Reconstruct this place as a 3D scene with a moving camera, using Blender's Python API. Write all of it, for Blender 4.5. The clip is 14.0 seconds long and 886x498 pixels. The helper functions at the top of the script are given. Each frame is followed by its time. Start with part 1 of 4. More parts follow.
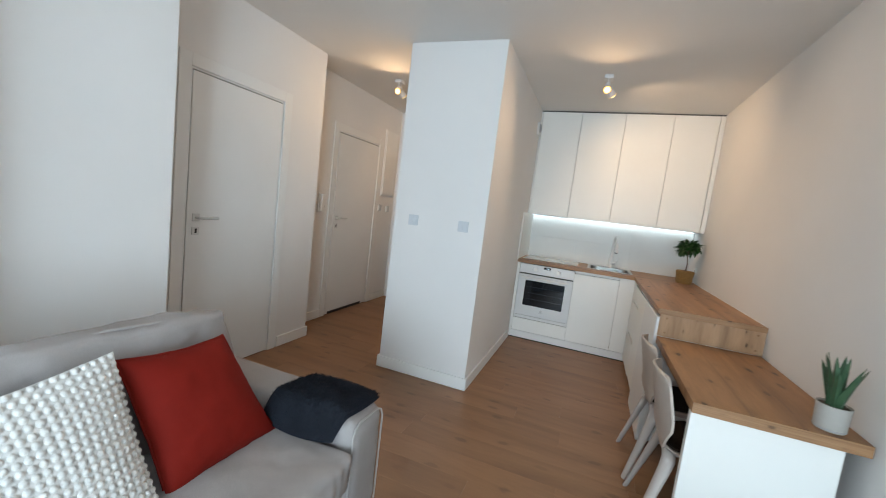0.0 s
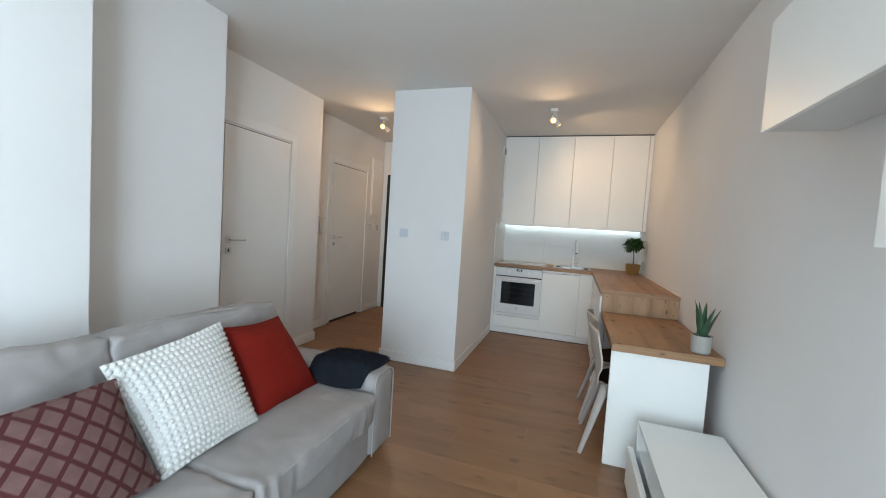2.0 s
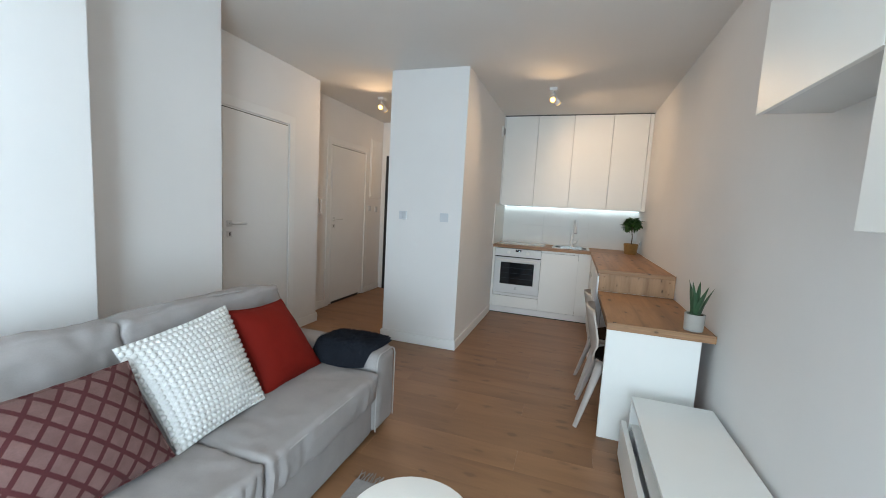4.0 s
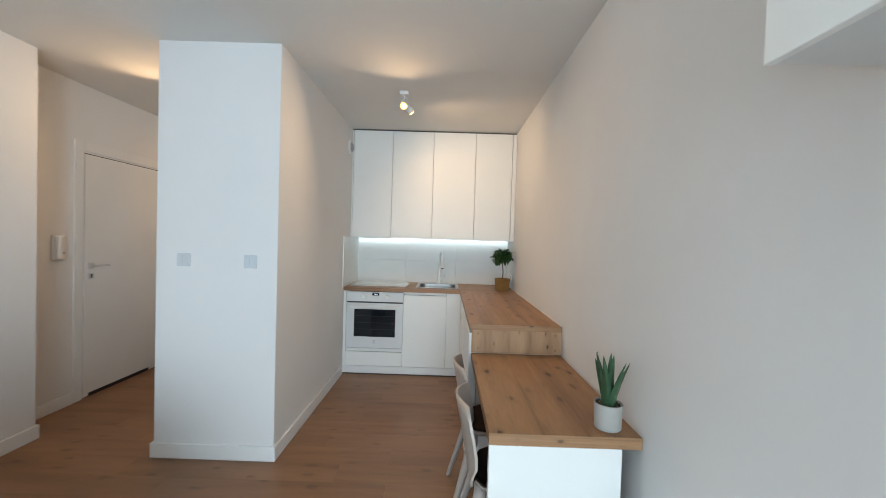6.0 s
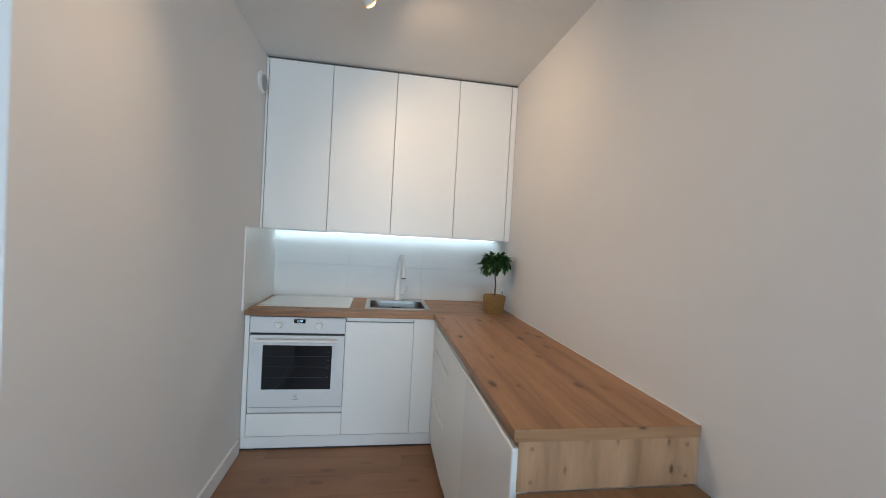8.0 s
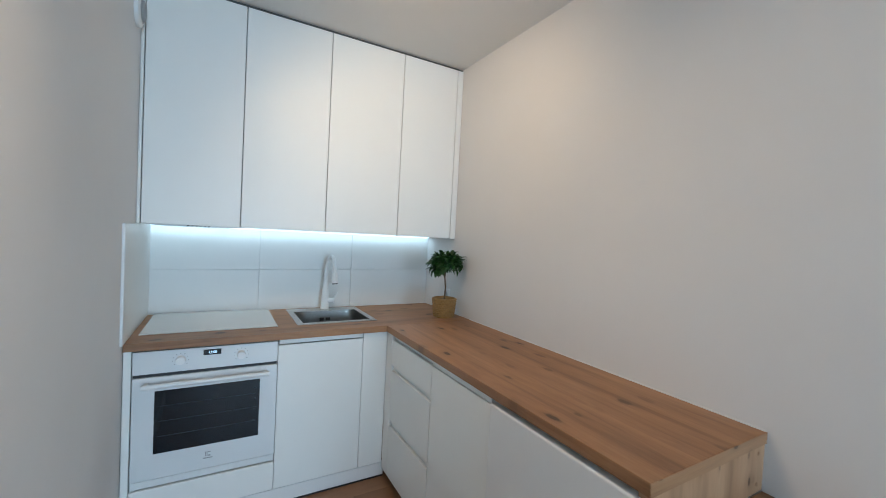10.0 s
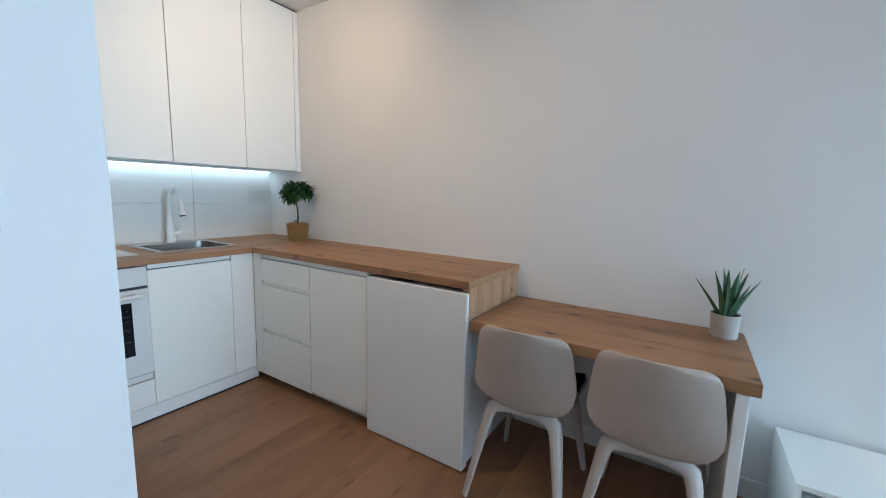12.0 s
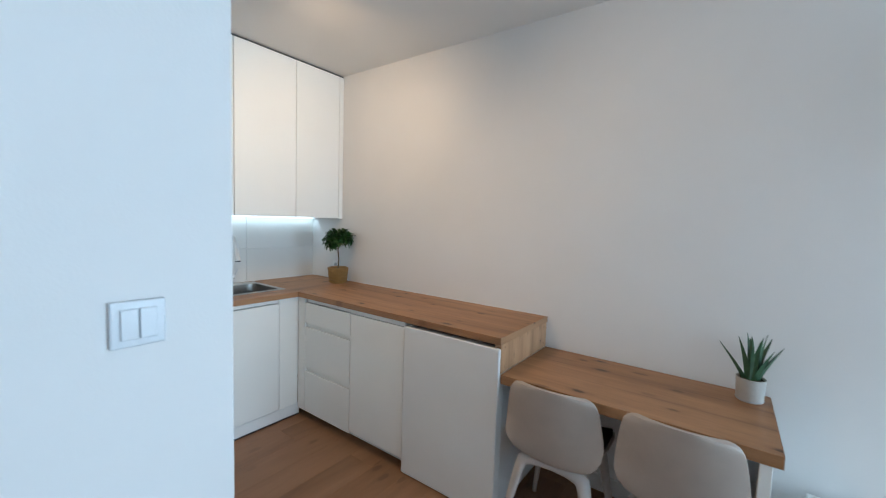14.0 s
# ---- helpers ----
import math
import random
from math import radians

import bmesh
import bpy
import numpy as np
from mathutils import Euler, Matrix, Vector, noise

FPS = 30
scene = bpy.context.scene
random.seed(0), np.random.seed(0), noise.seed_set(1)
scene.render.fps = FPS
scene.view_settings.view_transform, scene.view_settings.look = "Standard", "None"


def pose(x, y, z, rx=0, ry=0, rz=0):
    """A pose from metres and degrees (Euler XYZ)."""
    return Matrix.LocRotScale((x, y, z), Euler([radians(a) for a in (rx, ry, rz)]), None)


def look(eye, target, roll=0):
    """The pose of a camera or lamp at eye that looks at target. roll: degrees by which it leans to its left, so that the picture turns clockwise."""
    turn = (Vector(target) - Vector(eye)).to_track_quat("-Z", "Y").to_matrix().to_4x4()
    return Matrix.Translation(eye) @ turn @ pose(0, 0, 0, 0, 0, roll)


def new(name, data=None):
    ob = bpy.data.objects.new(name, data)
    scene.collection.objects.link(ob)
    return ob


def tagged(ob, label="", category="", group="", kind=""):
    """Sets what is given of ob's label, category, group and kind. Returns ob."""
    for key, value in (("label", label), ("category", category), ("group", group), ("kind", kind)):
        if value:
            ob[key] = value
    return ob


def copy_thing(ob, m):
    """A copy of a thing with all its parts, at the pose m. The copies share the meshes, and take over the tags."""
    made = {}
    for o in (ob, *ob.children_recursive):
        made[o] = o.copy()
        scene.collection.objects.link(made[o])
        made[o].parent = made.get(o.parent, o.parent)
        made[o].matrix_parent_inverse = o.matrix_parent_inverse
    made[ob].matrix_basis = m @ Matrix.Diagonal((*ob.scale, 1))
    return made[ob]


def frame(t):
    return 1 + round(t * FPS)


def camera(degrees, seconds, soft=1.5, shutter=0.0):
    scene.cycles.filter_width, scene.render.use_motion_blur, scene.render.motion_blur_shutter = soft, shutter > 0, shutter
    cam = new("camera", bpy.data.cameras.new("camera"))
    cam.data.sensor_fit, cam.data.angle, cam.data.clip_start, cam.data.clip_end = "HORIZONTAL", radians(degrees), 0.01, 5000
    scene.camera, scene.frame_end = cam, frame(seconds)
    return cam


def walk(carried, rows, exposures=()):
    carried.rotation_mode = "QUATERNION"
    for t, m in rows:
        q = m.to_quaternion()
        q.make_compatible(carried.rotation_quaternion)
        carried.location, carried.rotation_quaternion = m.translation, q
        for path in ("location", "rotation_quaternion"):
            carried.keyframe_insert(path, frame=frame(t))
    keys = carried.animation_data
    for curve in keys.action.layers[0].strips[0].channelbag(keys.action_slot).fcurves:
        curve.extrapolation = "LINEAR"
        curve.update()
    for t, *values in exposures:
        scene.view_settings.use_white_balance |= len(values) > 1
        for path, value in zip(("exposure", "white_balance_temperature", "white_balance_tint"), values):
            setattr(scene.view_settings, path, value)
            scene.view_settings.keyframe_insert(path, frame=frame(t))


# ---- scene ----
EXPOSURES = [(0, -0.03, 6600, 11), (0.6, -0.05, 6500, 11), (2.2, -0.22, 6600, 11), (4.3, -0.18, 6560, 11), (6.3, -0.01, 6480, 10), (8.2, -0.13, 5950, 10), (10.3, -0.03, 5520, 5), (12, 0.06, 5620, 7), (14, 0.07, 5720, 7)]
cam = camera(97.2, 14.0, 0.7, 0.3)
PATH = [
    (0, (-1.045, -5.093, 1.401), (-1.749, -3.233, 1.187), 6.9),
    (0.5, (-1.001, -5.281, 1.501), (-1.568, -3.367, 1.371), 5.4),
    (1, (-0.991, -5.494, 1.451), (-1.542, -3.572, 1.409), 4.1),
    (1.5, (-0.966, -5.664, 1.386), (-1.512, -3.741, 1.344), 3.6),
    (2, (-0.824, -5.736, 1.348), (-1.457, -3.842, 1.237), 3.7),
    (2.2, (-0.809, -5.8, 1.329), (-1.455, -3.912, 1.192), 3.7),
    (3.25, (-0.78, -5.88, 1.34), (-1.478, -4.011, 1.145), 3.3),
    (4.3, (-0.854, -5.683, 1.373), (-1.412, -3.774, 1.161), 2.9),
    (4.5, (-0.885, -5.623, 1.375), (-1.386, -3.695, 1.191), 2.6),
    (5, (-0.886, -5.378, 1.394), (-1.225, -3.411, 1.268), 2.0),
    (5.5, (-0.799, -5.044, 1.449), (-0.967, -3.053, 1.369), 1.6),
    (6, (-0.753, -4.706, 1.445), (-0.765, -2.707, 1.398), 1.8),
    (6.5, (-0.76, -4.364, 1.429), (-0.668, -2.366, 1.396), 2.3),
    (7, (-0.801, -3.972, 1.425), (-0.624, -1.98, 1.388), 2.7),
    (7.5, (-0.887, -3.609, 1.429), (-0.644, -1.625, 1.385), 3.0),
    (8, (-0.977, -3.271, 1.429), (-0.659, -1.297, 1.386), 3.2),
    (8.2, (-0.993, -3.152, 1.433), (-0.647, -1.183, 1.384), 3.2),
    (9.25, (-1.21, -2.78, 1.452), (-0.57, -0.89, 1.385), 3.0),
    (10.3, (-1.569, -2.764, 1.466), (-0.422, -1.127, 1.392), 2.7),
    (10.5, (-1.645, -2.819, 1.477), (-0.4, -1.257, 1.384), 2.4),
    (11, (-1.804, -2.902, 1.444), (-0.335, -1.553, 1.296), 1.7),
    (11.5, (-1.962, -2.986, 1.361), (-0.352, -1.82, 1.138), 1.3),
    (12, (-2.061, -3.048, 1.294), (-0.386, -1.989, 1.019), 1.5),
    (12.5, (-2.099, -3.085, 1.278), (-0.402, -2.071, 0.976), 1.7),
    (13, (-2.11, -3.105, 1.311), (-0.413, -2.089, 1.009), 1.8),
    (13.5, (-2.135, -3.106, 1.377), (-0.454, -2.056, 1.114), 1.9),
    (14, (-2.21, -3.086, 1.467), (-0.599, -1.91, 1.318), 1.9),
]
walk(cam, [(t, look(e, a, r)) for t, e, a, r in PATH], EXPOSURES)
# ---- light ----
world = bpy.data.worlds.new("sky_world")
scene.world = world
world.use_nodes = True
wn = world.node_tree
sky = wn.nodes.new("ShaderNodeTexSky")
sky.sky_type, sky.sun_disc = "NISHITA", False
sky.sun_elevation, sky.sun_rotation = radians(42), radians(120)
wn.links.new(sky.outputs["Color"], wn.nodes["Background"].inputs["Color"])
wn.nodes["Background"].inputs["Strength"].default_value = 0.10


def area_lamp(name, m, sx, sy, power, color):
    data = bpy.data.lights.new(name, "AREA")
    data.shape, data.size, data.size_y, data.energy, data.color = "RECTANGLE", sx, sy, power, color
    ob = new(name, data)
    ob.matrix_world = m
    return ob


def spot_lamp(name, eye, target, power, color, degrees, blend, radius):
    data = bpy.data.lights.new(name, "SPOT")
    data.energy, data.color, data.spot_size, data.spot_blend, data.shadow_soft_size = power, color, radians(degrees), blend, radius
    ob = new(name, data)
    ob.matrix_world = look(eye, target)
    return ob


# daylight through the corner glazing: the end wall and the long wall
area_lamp("window_daylight", look((-1.05, -8.36, 1.25), (-1.30, 0, 1.15)), 1.6, 2.1, 106, (0.68, 0.865, 1.0))
area_lamp("window_daylight", look((-0.02, -7.70, 1.22), (-3.0, -4.6, 1.15)), 1.0, 2.1, 116, (0.66, 0.865, 1.0))
# LED strip under the wall cabinets
area_lamp("led_strip_light", look((-0.905, -0.012, 1.437), (-0.905, -0.05, 0.9)), 1.76, 0.012, 0.95, (0.78, 0.95, 1.0))
WARM = (1.0, 0.67, 0.38)


# ---- materials ----
def nodes_of(name):
    m = bpy.data.materials.new(name)
    m.use_nodes = True
    t = m.node_tree
    return m, t.nodes, t.links, t.nodes["Principled BSDF"]


def coords(n, l, scale=(1, 1, 1)):
    tc, mp = n.new("ShaderNodeTexCoord"), n.new("ShaderNodeMapping")
    mp.inputs["Scale"].default_value = scale
    l.new(tc.outputs["Object"], mp.inputs["Vector"])
    return mp.outputs["Vector"]


def noise_tex(n, l, vec, scale, detail=4, rough=0.55, dist=0.0):
    t = n.new("ShaderNodeTexNoise")
    t.inputs["Scale"].default_value, t.inputs["Detail"].default_value = scale, detail
    t.inputs["Roughness"].default_value, t.inputs["Distortion"].default_value = rough, dist
    l.new(vec, t.inputs["Vector"])
    return t.outputs["Fac"]


def ramp(n, l, fac, stops):
    r = n.new("ShaderNodeValToRGB")
    e = r.color_ramp.elements
    while len(e) < len(stops):
        e.new(0.5)
    for k, (p, c) in zip(e, stops):
        k.position, k.color = p, (*c, 1)
    l.new(fac, r.inputs["Fac"])
    return r.outputs["Color"]


def mix(n, l, fac, a, b, mode="MIX"):
    m = n.new("ShaderNodeMix")
    m.data_type, m.blend_type = "RGBA", mode
    for sock, v in ((m.inputs[0], fac), (m.inputs[6], a), (m.inputs[7], b)):
        if hasattr(v, "is_linked"):
            l.new(v, sock)
        elif isinstance(v, tuple):
            sock.default_value = (*v, 1)
        else:
            sock.default_value = v
    return m.outputs[2]


def relief(n, l, p, fac, strength, dist=0.002):
    b = n.new("ShaderNodeBump")
    b.inputs["Strength"].default_value, b.inputs["Distance"].default_value = strength, dist
    l.new(fac, b.inputs["Height"])
    l.new(b.outputs["Normal"], p.inputs["Normal"])


def plain(name, color, rough=0.5, metal=0.0, var=0.06, scale=4.0, bump=0.1, bscale=250.0, rvar=0.1, coat=0.0):
    """Painted or moulded surface: broad unevenness in tone and gloss, fine grain in the relief."""
    m, n, l, p = nodes_of(name)
    v = coords(n, l)
    f = noise_tex(n, l, v, scale, 5)
    lo = tuple(c * (1 - var) for c in color)
    hi = tuple(min(1, c * (1 + var * 0.5)) for c in color)
    l.new(ramp(n, l, f, ((0.3, lo), (0.7, hi))), p.inputs["Base Color"])
    mr = n.new("ShaderNodeMapRange")
    mr.inputs["To Min"].default_value, mr.inputs["To Max"].default_value = max(0.02, rough * (1 - rvar)), min(1, rough * (1 + rvar))
    l.new(noise_tex(n, l, v, scale * 6, 3), mr.inputs["Value"])
    l.new(mr.outputs["Result"], p.inputs["Roughness"])
    p.inputs["Metallic"].default_value = metal
    p.inputs["Coat Weight"].default_value = coat
    if bump:
        relief(n, l, p, noise_tex(n, l, v, bscale, 3), bump, 0.001)
    return m


def oak(name, axis, light, mid, dark, rough, knots=0.5, random_tone=0.0, flat="z", grain_mix=0.5, bump=0.08, many=1.0, cross=9.0, fine=0.16, size=0.0, streak=0.0, rare=0.30):
    """Oak with long grain along one axis, broad tone bands and scattered knots; flat: the axis across the board's face."""
    m, n, l, p = nodes_of(name)
    s = [cross, cross, cross]
    s["xyz".index(axis)] = 0.8
    v = coords(n, l, tuple(s))
    ks = [5.2, 5.2, 5.2]
    ks["xyz".index(axis)], ks["xyz".index(flat)] = 2.4, 0.0
    kv = coords(n, l, tuple(ks))
    if random_tone:
        oi, add = n.new("ShaderNodeObjectInfo"), n.new("ShaderNodeVectorMath")
        add.operation = "MULTIPLY_ADD"
        l.new(oi.outputs["Random"], add.inputs[0])
        add.inputs[1].default_value, add.inputs[2].default_value = (137, 153, 129), (0, 0, 0)
        moved = []
        for w in (v, kv):
            sm = n.new("ShaderNodeVectorMath")
            l.new(w, sm.inputs[0]), l.new(add.outputs[0], sm.inputs[1])
            moved.append(sm.outputs[0])
        v, kv = moved
    broad = noise_tex(n, l, v, 0.75, 3, 0.5, 0.9)
    grain = noise_tex(n, l, v, 2.6, 6, 0.6, 1.2)
    hair = noise_tex(n, l, v, 14.0, 3, 0.7)
    col = ramp(n, l, broad, ((0.30, dark), (0.50, mid), (0.72, light)))
    col = mix(n, l, grain_mix, col, ramp(n, l, grain, ((0.30, dark), (0.48, mid), (0.70, light))))
    col = mix(n, l, fine, col, ramp(n, l, hair, ((0.38, (0.5, 0.47, 0.45)), (0.58, (1, 1, 1)))), "MULTIPLY")
    if streak:
        ss = [26.0, 26.0, 26.0]
        ss["xyz".index(axis)] = 1.1
        sv = noise_tex(n, l, coords(n, l, tuple(ss)), 0.6, 4, 0.55, 0.8)
        sf = n.new("ShaderNodeMapRange")
        sf.inputs["From Min"].default_value, sf.inputs["From Max"].default_value, sf.inputs["To Max"].default_value = 0.56, 0.74, streak
        l.new(sv, sf.inputs["Value"])
        col = mix(n, l, sf.outputs["Result"], col, tuple(c * 0.62 for c in dark))
    if knots:
        sx, cx = n.new("ShaderNodeSeparateXYZ"), n.new("ShaderNodeCombineXYZ")
        l.new(kv, sx.inputs[0])
        for k, ax in enumerate([q for q in range(3) if q != "xyz".index(flat)]):
            l.new(sx.outputs[ax], cx.inputs[k])
        vo = n.new("ShaderNodeTexVoronoi")
        vo.voronoi_dimensions = "2D"
        vo.inputs["Scale"].default_value = many
        l.new(cx.outputs[0], vo.inputs["Vector"])
        wob = n.new("ShaderNodeMath")
        wob.operation = "MULTIPLY_ADD"
        l.new(noise_tex(n, l, kv, 5.0, 4), wob.inputs[0])
        wob.inputs[1].default_value = 0.34
        l.new(vo.outputs["Distance"], wob.inputs[2])
        near = ramp(n, l, wob.outputs[0], ((0.245 + size, (1, 1, 1)), (0.270 + size, (0.6, 0.6, 0.6)), (0.315 + size, (0.18, 0.18, 0.18)), (0.45 + size, (0, 0, 0))))
        sp, some, fac = n.new("ShaderNodeSeparateColor"), n.new("ShaderNodeMapRange"), n.new("ShaderNodeMath")
        l.new(vo.outputs["Color"], sp.inputs[0])
        l.new(sp.outputs[0], some.inputs["Value"])
        some.inputs["From Min"].default_value, some.inputs["From Max"].default_value, some.inputs["To Max"].default_value = rare, rare + 0.45, knots
        fac.operation = "MULTIPLY"
        l.new(near, fac.inputs[0]), l.new(some.outputs["Result"], fac.inputs[1])
        col = mix(n, l, fac.outputs[0], col, tuple(c * 0.28 for c in dark))
    if random_tone:
        hs = n.new("ShaderNodeHueSaturation")
        mr = n.new("ShaderNodeMapRange")
        mr.inputs["To Min"].default_value, mr.inputs["To Max"].default_value = 1 - random_tone, 1 + random_tone
        l.new(oi.outputs["Random"], mr.inputs["Value"])
        l.new(mr.outputs["Result"], hs.inputs["Value"])
        l.new(col, hs.inputs["Color"])
        col = hs.outputs["Color"]
    l.new(col, p.inputs["Base Color"])
    rr = n.new("ShaderNodeMapRange")
    rr.inputs["To Min"].default_value, rr.inputs["To Max"].default_value = rough * 0.85, min(1, rough * 1.2)
    l.new(grain, rr.inputs["Value"])
    l.new(rr.outputs["Result"], p.inputs["Roughness"])
    relief(n, l, p, grain, bump, 0.001)
    return m


def cloth(name, color, weave=420.0, var=0.12, rough=0.9, bump=0.35, sheen=0.2, fold=0.0):
    m, n, l, p = nodes_of(name)
    v = coords(n, l)
    f = noise_tex(n, l, v, 7.0, 5)
    w = noise_tex(n, l, v, weave, 2)
    c = ramp(n, l, f, ((0.3, tuple(k * (1 - var) for k in color)), (0.7, color)))
    c = mix(n, l, 0.3, c, ramp(n, l, w, ((0.3, (0.55, 0.55, 0.55)), (0.65, (1, 1, 1)))), "MULTIPLY")
    l.new(c, p.inputs["Base Color"])
    p.inputs["Roughness"].default_value = rough
    p.inputs["Sheen Weight"].default_value = sheen
    p.inputs["Specular IOR Level"].default_value = 0.15
    if fold:
        add = n.new("ShaderNodeMath")
        add.operation = "MULTIPLY_ADD"
        l.new(noise_tex(n, l, v, 11.0, 3, 0.5, 1.5), add.inputs[0])
        add.inputs[1].default_value = fold
        l.new(w, add.inputs[2])
        w = add.outputs[0]
    relief(n, l, p, w, bump, 0.002)
    return m


def glow(name, color, strength):
    m, n, l, p = nodes_of(name)
    p.inputs["Base Color"].default_value = (*color, 1)
    p.inputs["Emission Color"].default_value = (*color, 1)
    p.inputs["Emission Strength"].default_value = strength
    return m


WALL = plain("white_wall_paint", (0.75, 0.74, 0.73), 0.85, var=0.03, scale=1.3, bump=0.25, bscale=160)
CEIL = plain("ceiling_paint", (0.74, 0.73, 0.71), 0.9, var=0.03, scale=1.1, bump=0.2, bscale=140)
TRIM = plain("white_trim_lacquer", (0.80, 0.80, 0.79), 0.45, var=0.03, bump=0.03)
DOORW = plain("white_door_film", (0.76, 0.76, 0.75), 0.5, var=0.03, scale=2, bump=0.05)
FRONT = plain("white_cabinet_lacquer", (0.86, 0.86, 0.83), 0.42, var=0.02, scale=2, bump=0.02)
CARCASS = plain("white_cabinet_board", (0.72, 0.72, 0.71), 0.6, var=0.03)
# dark tone that paints the shade of narrow gaps; the oven body shares it
GAPDARK = plain("gap_shade_and_oven_body", (0.10, 0.10, 0.10), 0.8)
TILE = plain("white_glazed_tile", (0.72, 0.715, 0.69), 0.42, var=0.02, scale=5, bump=0.04, bscale=14)
GROUT = plain("grey_grout", (0.74, 0.74, 0.72), 0.9)
FLOOR = oak("oak_floor_board", "x", (0.330, 0.173, 0.086), (0.262, 0.131, 0.061), (0.178, 0.085, 0.038), 0.40, 0.40, 0.06, "z", 0.30, 0.05, 1.4, 5.0, 0.07)
UNDER = plain("floor_joint", (0.13, 0.07, 0.036), 0.9)
WOOD_X = oak("worktop_oak_x", "x", (0.45, 0.245, 0.118), (0.325, 0.164, 0.073), (0.180, 0.082, 0.034), 0.46, 0.95, 0.0, "z", 0.45, 0.08, 1.7, 8.0, 0.16, 0.0, 0.45, 0.34)
WOOD_Y = oak("worktop_oak_y", "y", (0.45, 0.245, 0.118), (0.325, 0.164, 0.073), (0.180, 0.082, 0.034), 0.46, 0.95, 0.0, "z", 0.45, 0.08, 1.7, 8.0, 0.16, 0.0, 0.45, 0.34)
WOOD_Z = oak("riser_oak_z", "z", (0.58, 0.37, 0.22), (0.45, 0.265, 0.145), (0.27, 0.14, 0.066), 0.55, 0.85, 0.0, "y", 0.4, 0.08, 3.6, 6.5, 0.12, -0.01, 0.35, 0.35)
WOOD_E = oak("edge_band_oak", "x", (0.45, 0.255, 0.130), (0.345, 0.182, 0.086), (0.20, 0.095, 0.042), 0.48, 0.8, 0.0, "y", 0.45, 0.06, 3.4, 30.0, 0.16, -0.02, 0.25, 0.4)
# darker copy of the steel: the bowl's dark reflections are put into its colour
BOWL = plain("dark_reflection_steel", (0.27, 0.265, 0.255), 0.34, 1.0, var=0.1, scale=30, bump=0.05, bscale=500)
STEEL = plain("brushed_steel", (0.55, 0.55, 0.54), 0.28, 1.0, var=0.1, scale=30, bump=0.05, bscale=500)
OVENW = plain("white_oven_glass", (0.74, 0.76, 0.77), 0.14, var=0.01, bump=0.0, coat=0.3)
HOB = plain("white_hob_glass", (0.68, 0.68, 0.66), 0.10, var=0.01, bump=0.0)
BLACKG = plain("black_oven_glass", (0.008, 0.012, 0.017), 0.05, var=0.2, bump=0.0)
BLACKG.node_tree.nodes["Principled BSDF"].inputs["Specular IOR Level"].default_value = 0.5
BLACK = plain("black_plastic", (0.02, 0.02, 0.022), 0.45)
NICKEL = plain("satin_nickel", (0.62, 0.62, 0.61), 0.38, 0.35, var=0.04, bump=0.02)
# white plastic, its colour greyed for the sky it reflects
SWITCHP = plain("sky_tinted_white_switch", (0.60, 0.63, 0.66), 0.25, var=0.02, bump=0.0)
WHITEP = plain("white_plastic", (0.78, 0.78, 0.77), 0.35, var=0.02, bump=0.02)
GREYP = plain("grey_print", (0.35, 0.36, 0.37), 0.5)
CHAIRB = plain("beige_chair_plastic", (0.44, 0.375, 0.325), 0.5, var=0.05, scale=12, bump=0.15, bscale=600)
PAD = cloth("dark_brown_seat_felt", (0.030, 0.018, 0.013), 420, 0.2, 0.9, 0.3, 0.0)
CHAIRL = plain("pale_chair_leg_plastic", (0.47, 0.42, 0.39), 0.5, var=0.04, bump=0.1, bscale=600)
SOFA = cloth("grey_beige_sofa_cotton", (0.365, 0.338, 0.330), 520, 0.12, 0.85, 0.3, 0.0, 3.0)
PIPING = cloth("pale_piping", (0.42, 0.392, 0.38), 600, 0.05, 0.85, 0.2, 0.0)
RED = cloth("brick_red_cotton", (0.190, 0.0095, 0.0048), 480, 0.12, 0.8, 0.3, 0.0, 4.0)
BOBBLE = cloth("white_bobble_cotton", (0.69, 0.68, 0.66), 300, 0.06, 0.95, 0.5, 0.0)
NAVY = cloth("navy_fleece", (0.017, 0.020, 0.028), 170, 0.4, 0.95, 1.0, 0.0)
RUG = cloth("grey_rug_wool", (0.36, 0.34, 0.33), 120, 0.3, 1.0, 0.8)
POT = plain("ceramic_pot_grey", (0.40, 0.38, 0.35), 0.6, var=0.06, scale=20, bump=0.2, bscale=60)
BASKET = plain("woven_gold_straw", (0.36, 0.20, 0.06), 0.6, var=0.3, scale=60, bump=0.4, bscale=90)
LEAF = plain("dark_green_leaf", (0.024, 0.078, 0.014), 0.34, var=0.5, scale=40, bump=0.1)
ALOE = plain("aloe_leaf", (0.042, 0.105, 0.050), 0.45, var=0.35, scale=25, bump=0.15)
STEM = plain("brown_stem", (0.12, 0.075, 0.04), 0.8, var=0.3, scale=60)
SOIL = plain("gravel_soil", (0.10, 0.075, 0.05), 0.9, var=0.5, scale=120, bump=0.6, bscale=120)
ENTRY = oak("entrance_door_oak", "z", (0.42, 0.26, 0.11), (0.34, 0.20, 0.08), (0.25, 0.14, 0.05), 0.5, 0.0, 0.0, "y")
RACK = plain("dim_oven_rack", (0.045, 0.055, 0.062), 0.6)
BULB = glow("warm_bulb", (1.0, 0.66, 0.26), 4.2)
# glow for the ring that imitates the bulb's orange halo
HALO = glow("warm_bulb_halo", (1.0, 0.50, 0.12), 1.3)
LEDM = glow("cool_led", (0.72, 0.93, 1.0), 3.5)
